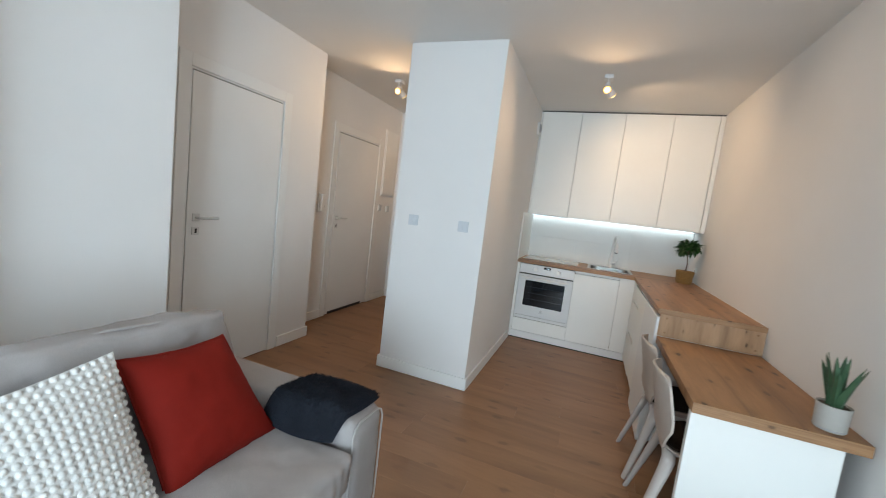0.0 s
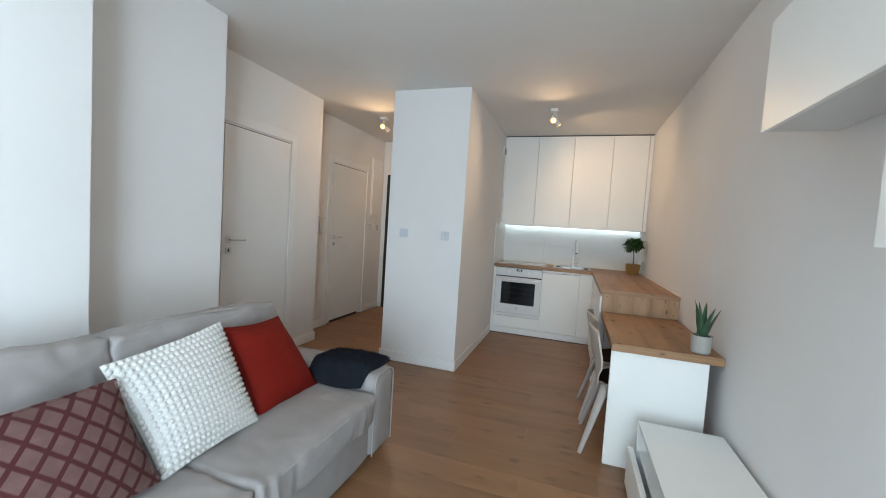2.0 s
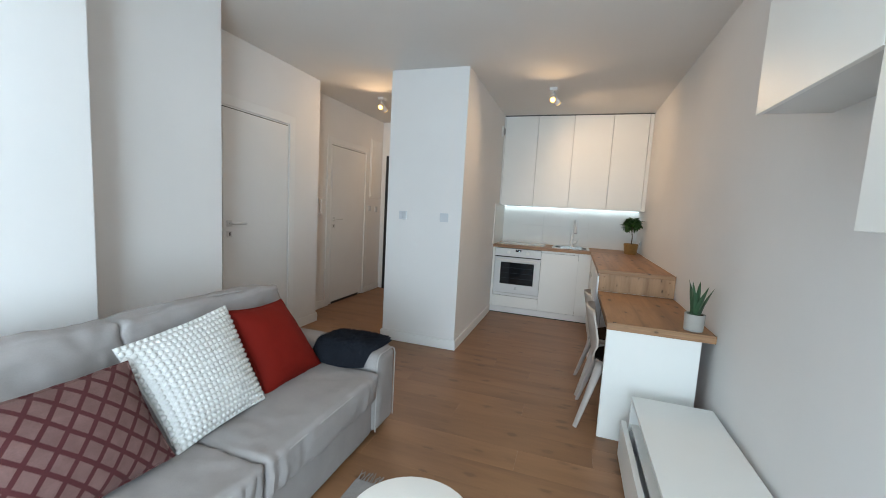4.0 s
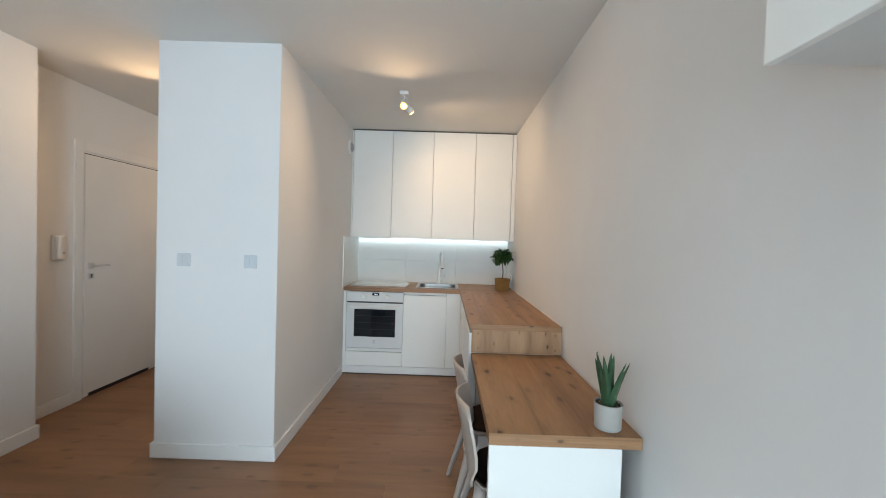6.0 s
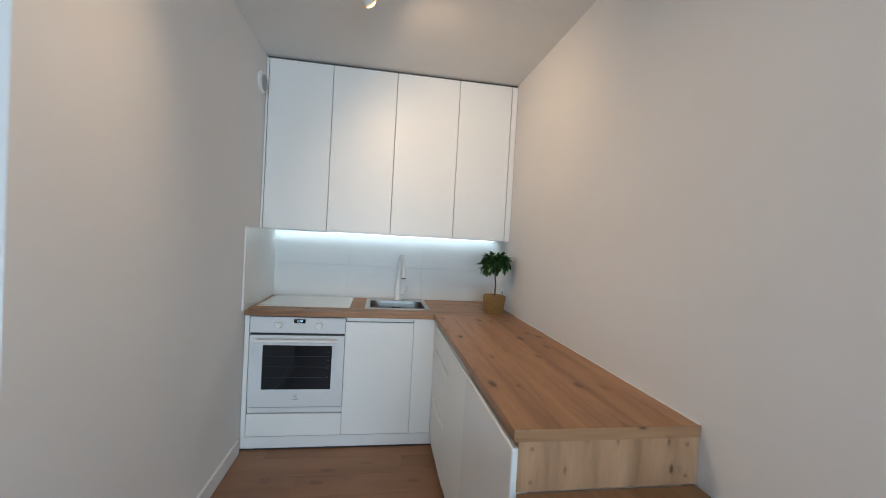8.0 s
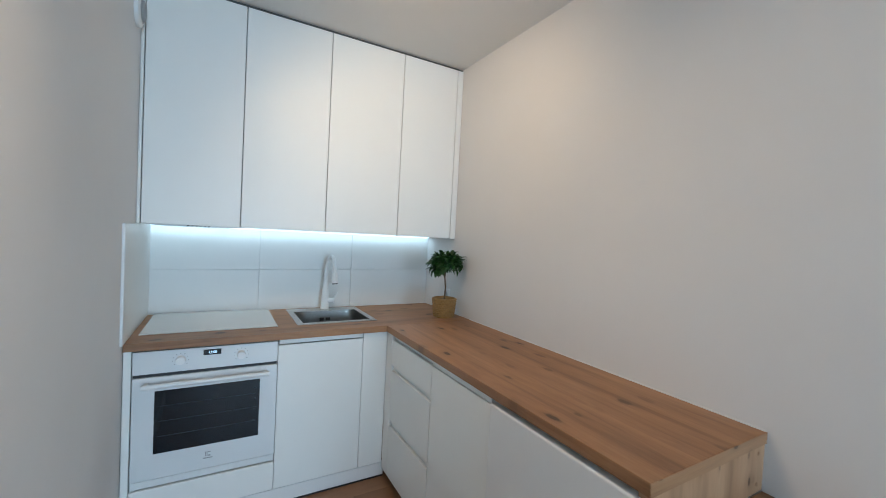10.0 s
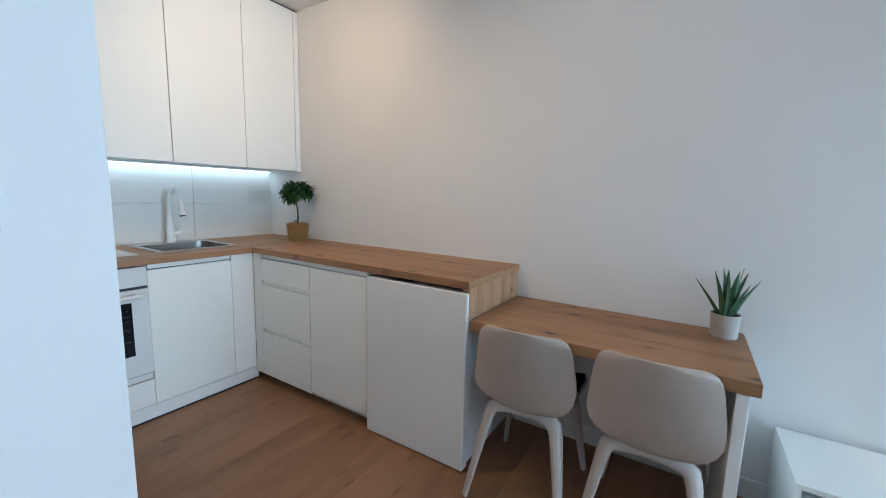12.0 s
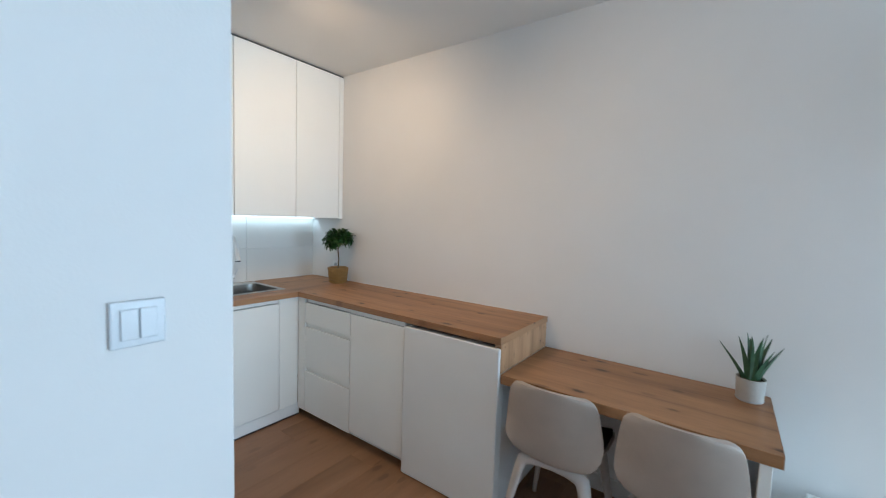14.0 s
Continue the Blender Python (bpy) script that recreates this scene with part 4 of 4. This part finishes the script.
def aloe():
    x, y, z = -0.104, -3.205, 0.739
    p = thing("potted_aloe", "artificial aloe in a pale grey ceramic pot", "plant", (x, y, z))
    part("pot", lathe(((0, 0), (0.046, 0), (0.049, 0.003), (0.053, 0.09), (0.0535, 0.098), (0.050, 0.099), (0.048, 0.085), (0, 0.085)), 32, (x, y, z)), POT, p, "pale grey ceramic pot", smooth=True)
    part("saucer_line", lathe(((0.0492, 0.006), (0.0506, 0.008), (0.0496, 0.010)), 32, (x, y, z)), GREYP, p)
    g = bmesh.new()
    rng = random.Random(7)
    for i in range(90):
        a, r = rng.uniform(0, 6.28), 0.046 * math.sqrt(rng.random())
        t = bmesh.new()
        bmesh.ops.create_icosphere(t, subdivisions=1, radius=rng.uniform(0.003, 0.006))
        bmesh.ops.translate(t, verts=t.verts, vec=(x + r * math.cos(a), y + r * math.sin(a), z + 0.088 + rng.uniform(0, 0.004)))
        merge(g, t)
    tagged(part("gravel", g, SOIL, p), kind="stuff")
    blades = ((95, 0.12, 0.150), (120, 0.065, 0.190), (165, 0.048, 0.205), (60, 0.030, 0.200), (215, 0.045, 0.200), (265, 0.042, 0.208), (275, 0.10, 0.162), (300, 0.070, 0.185), (8, 0.085, 0.165), (240, 0.075, 0.150))
    for k, (a, out, up) in enumerate(blades):
        c, s = math.cos(radians(a)), math.sin(radians(a))
        if x + c * out > -0.006:
            out = (-0.006 - x) / c
        b = leaf_blade(bmesh.new(), (x + c * 0.016, y + s * 0.016, z + 0.082), (x + c * out, y + s * out, z + 0.055 + up), 0.042 + 0.006 * math.sin(k * 2.1), -0.030, 0.010, 12, 0.42, True)
        part("leaf", b, ALOE, p, smooth=True)


aloe()


# ---- desk and chairs ----
def desk():
    d = thing("desk", "oak topped desk on a white end panel", "desk", (-0.28, -2.77, 0))
    part("tabletop", box(-0.570, -0.006, -3.281, -2.2535, 0.694, 0.739, 0.002, 2), WOOD_Y, d, "knotty oak tabletop")
    part("end_panel", box(-0.565, -0.066, -3.257, -3.221, 0.0, 0.6935, 0.0015, 1), FRONT, d, "white end panel")
    part("edge_band", box(-0.5695, -0.006, -3.2833, -3.2813, 0.6945, 0.7385, 0.0005, 1), WOOD_E, d, "oak edge band")


desk()


def chair_mesh():
    """Moulded shell on a plain four-legged frame; the seat looks along +x, origin on the floor below its middle."""
    c = thing("dining_chair", "beige moulded plastic chair with pale splayed legs", "chair", (0, 0, 0), "chairs at the desk")
    # profile of the shell from the seat's front edge to the top of the back: x, height, half width
    prof = [(0.235, 0.425, 0.165), (0.225, 0.440, 0.182), (0.17, 0.445, 0.194), (0.06, 0.437, 0.190), (-0.05, 0.427, 0.178), (-0.12, 0.417, 0.140), (-0.150, 0.412, 0.085), (-0.164, 0.417, 0.105), (-0.170, 0.427, 0.138), (-0.176, 0.443, 0.168),
            (-0.183, 0.468, 0.194), (-0.191, 0.503, 0.210), (-0.200, 0.546, 0.214), (-0.211, 0.599, 0.210), (-0.222, 0.656, 0.202), (-0.233, 0.709, 0.194), (-0.2395, 0.742, 0.185), (-0.2435, 0.762, 0.173), (-0.2455, 0.772, 0.158), (-0.2465, 0.777, 0.136)]
    n = 20

    def sheet(bm, off, first, last, narrow):
        rows = []
        for i in range(first, last):
            px, pz, hw = prof[i]
            a, b = prof[max(0, i - 1)], prof[min(len(prof) - 1, i + 1)]
            t = Vector((b[0] - a[0], 0, b[1] - a[1])).normalized()
            nor = Vector((t.z, 0, -t.x))
            row = []
            for k in range(n + 1):
                u = -1 + 2 * k / n
                back = max(0.0, min(1.0, (pz - 0.44) / 0.12))
                bend = (0.036 * back + 0.012) * u * u
                drop = 0.012 * u * u * max(0.0, min(1.0, (pz - 0.62) / 0.18))
                row.append(bm.verts.new(Vector((px + bend * back, u * hw * narrow, pz + bend * (1 - back) - drop)) + nor * off))
            rows.append(row)
        for r, q in zip(rows, rows[1:]):
            for k in range(n):
                bm.faces.new((r[k], r[k + 1], q[k + 1], q[k]))
        return rows

    def slab(low, high, first, last, narrow):
        bm = bmesh.new()
        a, b = sheet(bm, low, first, last, narrow), sheet(bm, high, first, last, narrow)
        rim = lambda s: s[0] + [r[-1] for r in s[1:]] + s[-1][-2::-1] + [r[0] for r in s[-2:0:-1]]
        ra, rb = rim(a), rim(b)
        for i in range(len(ra)):
            j = (i + 1) % len(ra)
            bm.faces.new((ra[i], ra[j], rb[j], rb[i]))
        bmesh.ops.recalc_face_normals(bm, faces=bm.faces)
        return bm

    part("shell", slab(0.0, 0.011, 0, len(prof), 1.0), CHAIRB, c, "beige one-piece seat and back", smooth=True)
    part("seat_pad", slab(0.0115, 0.022, 1, 8, 0.95), PAD, c, "dark brown seat pad", smooth=True)
    for y in (-0.110, 0.110):
        part("seat_rail", tube([(0.15, y, 0.418), (0.0, y, 0.412), (-0.12, y, 0.418)], [0.015, 0.016, 0.015], 8), CHAIRL, c, "pale plastic rail under the seat", smooth=True)
    for sx in (-1, 1):
        for sy in (-1, 1):
            tx, fx = (-0.132, -0.245) if sx < 0 else (0.150, 0.215)
            way = [(tx, 0, 0.406), (tx, sy * 0.07, 0.404), (tx, sy * 0.112, 0.398), (tx + 0.004 * sx, sy * 0.136, 0.382), (tx + 0.014 * sx, sy * 0.147, 0.346), (tx * 0.5 + fx * 0.5 + 0.004 * sx, sy * 0.175, 0.18), (fx, sy * 0.202, 0.0)]
            part("leg", tube(way, [0.024, 0.027, 0.032, 0.033, 0.029, 0.022, 0.016], 14, None, 0.66), CHAIRL, c, "pale tapered leg", smooth=True)
    return c


chair_a = chair_mesh()
chair_a.matrix_world = pose(-0.445, -2.525, 0, 0, 0, 1)
chair_b = copy_thing(chair_a, pose(-0.442, -3.000, 0, 0, 0, -2))


# ---- television wall ----
def bench():
    t = thing("tv_bench", "low white TV bench with open niche and drawers", "tv bench", (-0.2, -4.33, 0))
    y0, y1 = -5.24, -3.425
    xf = -0.420
    part("top", box(xf, -0.026, y0, y1, 0.354, 0.373, 0.001, 1), FRONT, t)
    part("bottom", box(xf, -0.026, y0 + 0.018, y1 - 0.018, 0.02, 0.038, 0.001, 1), FRONT, t)
    part("shelf", box(xf + 0.01, -0.032, y0 + 0.018, y1 - 0.018, 0.205, 0.220, 0.001, 1), FRONT, t)
    part("back_panel", box(-0.032, -0.026, y0 + 0.018, y1 - 0.018, 0.038, 0.354), FRONT, t)
    for a, b in ((y1 - 0.018, y1), (y0, y0 + 0.018)):
        part("side_panel", box(xf, -0.026, a, b, 0.0, 0.354, 0.001, 1), FRONT, t)
    part("divider", box(xf + 0.004, -0.032, -4.345, -4.327, 0.22, 0.354, 0.001, 1), FRONT, t)
    for a, b in ((-4.334, -3.426), (-5.238, -4.338)):
        part("drawer_front", box(xf - 0.041, xf - 0.014, a, b, 0.018, 0.222, 0.0018), FRONT, t, "white drawer front, slightly open")
        part("drawer_box", boxes(((xf - 0.0135, -0.05, a + 0.03, a + 0.045, 0.05, 0.19), (xf - 0.0135, -0.05, b - 0.045, b - 0.03, 0.05, 0.19), (xf - 0.0135, -0.05, a + 0.045, b - 0.045, 0.05, 0.06))), CARCASS, t)


bench()


def wall_units():
    for y0, y1, z0, x in ((-4.652, -4.03, 1.758, -0.222), (-5.27, -4.656, 1.364, -0.222)):
        c = thing("hanging_cabinet", "white handleless hanging cabinet on the long wall", "cabinet", (-0.1, (y0 + y1) / 2, z0), "hanging cabinets")
        z1 = 2.145
        part("body", box(x + 0.019, -0.001, y0 + 0.001, y1 - 0.001, z0 + 0.004, z1, 0.001, 1), CARCASS, c)
        part("door", box(x, x + 0.017, y0, y1, z0, z1, 0.0018), FRONT, c)


wall_units()


# ---- sofa ----
def sofa():
    s = thing("sofa", "grey beige cotton sofa with wide low arms", "sofa", (-2.28, -4.75, 0))
    xf, xb = -1.80, -2.775
    y1, y0 = -3.588, -5.88
    ai = 0.25
    part("base", soft_box(0.94, y1 - y0 - 2 * ai + 0.01, 0.245, 0.02, 8, 0.0, 1, 0.003, ((xf + xb) / 2 - 0.005, (y0 + y1) / 2, 0.147)), SOFA, s, smooth=True)
    for a, b in ((y1 - ai, y1), (y0, y0 + ai)):
        arm = part("arm", soft_box(xf - xb, ai, 0.485, 0.055, 14, 0.006, 2, 0.004, ((xf + xb) / 2, (a + b) / 2, 0.262)), SOFA, s, "wide low upholstered arm", smooth=True)
        x, r = xf - 0.005, 0.056
        loop = [(x, a + 0.011, 0.04), (x, a + 0.011, 0.446), (x - 0.002, a + 0.025, 0.478), (x - 0.003, a + r, 0.494), (x - 0.003, b - r, 0.494), (x - 0.002, b - 0.025, 0.478), (x, b - 0.011, 0.446), (x, b - 0.011, 0.04)]
        part("piping", tube(loop, 0.0045, 6), PIPING, arm, smooth=True)
    part("back", soft_box(0.20, y1 - y0 - 0.02, 0.49, 0.05, 10, 0.004, 3, 0.004, (xb + 0.101, (y0 + y1) / 2, 0.262)), SOFA, s, smooth=True)
    edges = (-3.855, -4.705, -5.625)
    for i, (b, a) in enumerate(zip(edges, edges[1:])):
        q = part("seat_cushion", soft_box(0.80, b - a - 0.006, 0.165, 0.022, 46, 0.014, 5 + i, 0.008, (xf - 0.40 + 0.022, (a + b) / 2, 0.338), 0.008), SOFA, s, "loose seat cushion", smooth=True)
        x = xf + 0.024
        part("piping", tube([(x - 0.004, a + 0.02, 0.398), (x + 0.002, (a + b) / 2, 0.405), (x - 0.004, b - 0.02, 0.398)], 0.004, 6), PIPING, q, smooth=True)
    return s


sofa()


def back_cushions():
    for i, (b, a) in enumerate(((-3.90, -4.745), (-4.765, -5.62))):
        s = thing("back_cushion", "plump grey beige sofa back cushion", "cushion", (-2.455, (a + b) / 2, 0.43), "sofa back cushions", 0.0, (0.0, -9.0))
        part("cover", soft_box(0.19, b - a, 0.44, 0.022, 34, 0.026, 11 + i, 0.016, (0.0, 0.0, 0.20)), SOFA, s, smooth=True)
        part("piping", tube([(0.062, -(b - a) / 2 + 0.012, 0.10), (0.064, -(b - a) / 2 + 0.010, 0.36), (0.060, -(b - a) / 2 + 0.03, 0.412), (0.062, -0.2, 0.424), (0.058, 0.0, 0.436), (0.064, 0.2, 0.424), (0.060, (b - a) / 2 - 0.03, 0.412), (0.064, (b - a) / 2 - 0.010, 0.36), (0.062, (b - a) / 2 - 0.012, 0.10)], 0.005, 6), PIPING, s, "corded seam", True)


back_cushions()


def pillow(name, label, corners, t, material, seed, n=24, crumple=1.0, sag=0.05):
    """A stuffed pillow between four corners (lower left, lower right, upper right, upper left), swollen to both sides."""
    a, b, c, d = [Vector(k) for k in corners]
    mid = (a + b + c + d) / 4
    ex = (b + c - a - d).normalized()
    ez = ex.cross(c + d - a - b).normalized()
    ey = ez.cross(ex)
    m = Matrix((ex, ey, ez)).transposed().to_4x4()
    m.translation = mid
    p = thing(name, label, "throw pillow", (0, 0, 0), "sofa pillows")
    p.matrix_world = m
    flat = [m.inverted() @ k for k in (a, b, c, d)]
    off = Vector((seed * 2.3, seed, 0))

    def at(u, v, side):
        s, r = (u + 1) / 2, (v + 1) / 2
        q = flat[0].lerp(flat[1], s).lerp(flat[3].lerp(flat[2], s), r)
        q.x *= 1 - 0.05 * (1 - v * v)
        q.y *= 1 - sag * (1 - u * u)
        e = max(0.0, (1 - abs(u) ** 2.4) * (1 - abs(v) ** 2.4)) ** 0.6
        q.z = q.z * 0.6 + side * t / 2 * e
        return q + noise.noise_vector(Vector((q.x, q.y, side)) * 8 + off) * 0.006 * e * crumple + noise.noise_vector(Vector((q.x, q.y, side)) * 22 + off) * 0.0025 * crumple

    bm = bmesh.new()
    for side in (1, -1):
        rows = [[bm.verts.new(at(-1 + 2 * k / n, -1 + 2 * i / n, side)) for k in range(n + 1)] for i in range(n + 1)]
        for r, q in zip(rows, rows[1:]):
            for k in range(n):
                bm.faces.new((r[k], r[k + 1], q[k + 1], q[k])[::side])
    bmesh.ops.remove_doubles(bm, verts=bm.verts, dist=0.005)
    part("cover", bm, material, p, smooth=True)
    ring = [(k / 6, -1) for k in range(-6, 7)] + [(1, k / 6) for k in range(-5, 7)] + [(-k / 6, 1) for k in range(-5, 7)] + [(-1, -k / 6) for k in range(-5, 6)]
    part("seam", tube([at(u, v, 1) for u, v in ring], 0.0048, 6), material, p, smooth=True)
    return p, at


pillow("red_pillow", "plain brick red cotton throw pillow", ((-2.12, -4.335, 0.412), (-2.13, -3.895, 0.412), (-2.34, -3.995, 0.798), (-2.35, -4.365, 0.815)), 0.16, RED, 3, 30, 1.4, 0.085)
white, at_white = pillow("bobble_pillow", "white throw pillow covered in knitted bobbles", ((-2.09, -4.80, 0.425), (-2.10, -4.375, 0.436), (-2.33, -4.38, 0.848), (-2.31, -4.865, 0.80)), 0.15, BOBBLE, 5, 24, 0.45)
one = bmesh.new()
bmesh.ops.create_icosphere(one, subdivisions=2, radius=0.0102)
knob = bpy.data.meshes.new("bobble")
one.to_mesh(knob)
one.free()
knob.shade_smooth()
knob.materials.append(BOBBLE)
rest = bmesh.new()
for i in range(20):
    for k in range(21):
        c = at_white(-0.97 + 1.94 * k / 20, -0.97 + 1.94 * i / 19, 1) - Vector((0, 0, 0.0022))
        size = 1 + 0.06 * math.sin(13 * i + 7 * k)
        if 3 <= i <= 17 and k >= 1:
            o = new("bobble", knob)
            o.parent = white
            o.location, o.scale = c, (size, size, size)
        else:
            tmp = bmesh.new()
            bmesh.ops.create_icosphere(tmp, subdivisions=2, radius=0.0102 * size)
            bmesh.ops.translate(tmp, verts=tmp.verts, vec=c)
            merge(rest, tmp)
tagged(part("bobble_border", rest, BOBBLE, white, "outer rows of knitted bobbles", True), kind="stuff")
pillow("lattice_pillow", "dusty rose throw pillow with dark red lattice", ((-2.07, -5.35, 0.445), (-2.06, -4.835, 0.45), (-2.24, -4.865, 0.77), (-2.24, -5.35, 0.78)), 0.13, LATTICE, 8)


def throw_blanket():
    """A folded fleece lying plump on the sofa's arm, its inner edge hanging over."""
    b = thing("throw_blanket", "folded dark navy fleece throw on the sofa arm", "blanket", (-2.02, -3.74, 0.5))
    n, m = 56, 48

    def surface(u, v, side, lift, thick, grow):
        q, r = u * math.sqrt(1 - 0.14 * v * v), v * math.sqrt(1 - 0.14 * u * u)
        e = max(0.0, (1 - abs(u) ** 5) * (1 - abs(v) ** 5)) ** 0.5
        x = -2.02 + q * 0.180 * grow + 0.02 * r
        y = -3.745 + r * 0.155 * grow + 0.02 * q
        z = lift + thick * (0.5 + 0.5 * side * e) - 0.010 * q
        if r < -0.45:
            z -= 0.085 * ((-0.45 - r) / 0.5) ** 1.6
        p = Vector((x, y, z))
        if side > 0:
            p += e * (noise.noise_vector(p * 11) * 0.014 + noise.noise_vector(p * 50) * 0.006)
        return p

    def layer(lift, thick, grow, name):
        bm = bmesh.new()
        grid = {}
        for side in (1, -1):
            for i in range(n + 1):
                for k in range(m + 1):
                    grid[side, i, k] = bm.verts.new(surface(-1 + 2 * i / n, -1 + 2 * k / m, side, lift, thick, grow))
            for i in range(n):
                for k in range(m):
                    f = (grid[side, i, k], grid[side, i + 1, k], grid[side, i + 1, k + 1], grid[side, i, k + 1])
                    bm.faces.new(f[::side])
        bmesh.ops.remove_doubles(bm, verts=bm.verts, dist=0.004)
        return part(name, bm, NAVY, b, "", True)

    layer(0.504, 0.036, 1.0, "lower_fold")
    layer(0.519, 0.036, 0.97, "upper_fold")
    rng = random.Random(21)
    pile = bmesh.new()
    for _ in range(9000):
        u, v = rng.uniform(-1, 1), rng.uniform(-1, 1)
        lo = rng.random() < 0.25
        p = surface(u, v, 1, 0.504 if lo else 0.519, 0.036, 1.0 if lo else 0.97)
        d = Vector((u * abs(u) ** 3 + rng.gauss(0, 0.5), v * abs(v) ** 3 + rng.gauss(0, 0.5), 0.7)).normalized() * rng.uniform(0.006, 0.013)
        w = Vector((rng.gauss(0, 1), rng.gauss(0, 1), 0)).normalized() * 0.0012
        pile.faces.new([pile.verts.new(p - w), pile.verts.new(p + w), pile.verts.new(p + d)])
    tagged(part("fuzz", pile, NAVY, b, "short fuzzy pile"), kind="stuff")


throw_blanket()


# ---- coffee table and rug ----
def coffee_table():
    x, y = -1.187, -4.785
    t = thing("side_table", "small round white table on the rug", "table", (x, y, 0.012))
    part("tabletop", lathe(((0, 0.43), (0.185, 0.43), (0.193, 0.434), (0.195, 0.44), (0.193, 0.447), (0.185, 0.45), (0, 0.45)), 48, (x, y, 0)), FRONT, t, smooth=True)
    for k in range(3):
        a = radians(90 + 120 * k)
        c, s = math.cos(a), math.sin(a)
        part("leg", tube([(x + 0.11 * c, y + 0.11 * s, 0.43), (x + 0.165 * c, y + 0.165 * s, 0.012)], [0.015, 0.011], 12), WHITEP, t, smooth=True)


coffee_table()


def rug():
    r = thing("rug", "grey woven rug with a fringed edge", "rug", (-1.35, -5.1, 0))
    x0, x1, y0, y1 = -1.72, -0.75, -6.0, -4.17
    part("field", box(x0, x1, y0, y1, 0.001, 0.010, 0.003), RUG, r)
    fr = bmesh.new()
    rng = random.Random(9)
    for k in range(100):
        x = x0 + (x1 - x0) * (k + 0.5) / 100
        p = Vector((x, y1 - 0.003, 0.006))
        q = p + Vector((rng.uniform(-0.012, 0.012), rng.uniform(0.03, 0.045), 0))
        e = q + Vector((rng.uniform(-0.015, 0.015), rng.uniform(0.025, 0.04), -0.003))
        tube([p, q, e], [0.0025, 0.0022, 0.0015], 5, fr)
    tagged(part("fringe", fr, RUG, r, "loose grey tassels"), kind="stuff")


rug()


# ---- tiles of the splashback and boards of the floor ----
def splash_tiles():
    xs = (-1.808, -1.227, -0.621, -0.002)
    zs = (WT + 0.004, 1.185, 1.452)
    for a, b in zip(xs, xs[1:]):
        for c, d in zip(zs, zs[1:]):
            part("tile", box(a + 0.0009, b - 0.0009, 0.0215, 0.0315, c + 0.0009, d - 0.0009, 0.0009, 1), TILE, wall_k)


splash_tiles()


def floor_boards():
    rng = random.Random(12)
    W, L = 0.192, 1.285
    share = {}
    y = -8.4
    while y < -0.03:
        left = -3.79 if y > -2.2 else -3.51 if y > -3.8 else -3.08 if y > -4.7 else -2.80
        x = left - rng.uniform(0.0, L * 0.8)
        while x < 0:
            a, b = max(x, left), min(x + L, -0.0)
            if b - a > 0.03:
                key = round(b - a, 3)
                if key not in share:
                    bm = box(-(b - a) / 2 + 0.0002, (b - a) / 2 - 0.0002, -W / 2 + 0.0002, W / 2 - 0.0002, -0.010, 0.0, 0.0005, 1)
                    share[key] = bpy.data.meshes.new("floor_board")
                    bm.to_mesh(share[key])
                    bm.free()
                    share[key].materials.append(FLOOR)
                o = new("floor_board", share[key])
                o.parent = floor
                o.location = ((a + b) / 2, y + W / 2, 0)
            x += L
        y += W


floor_boards()
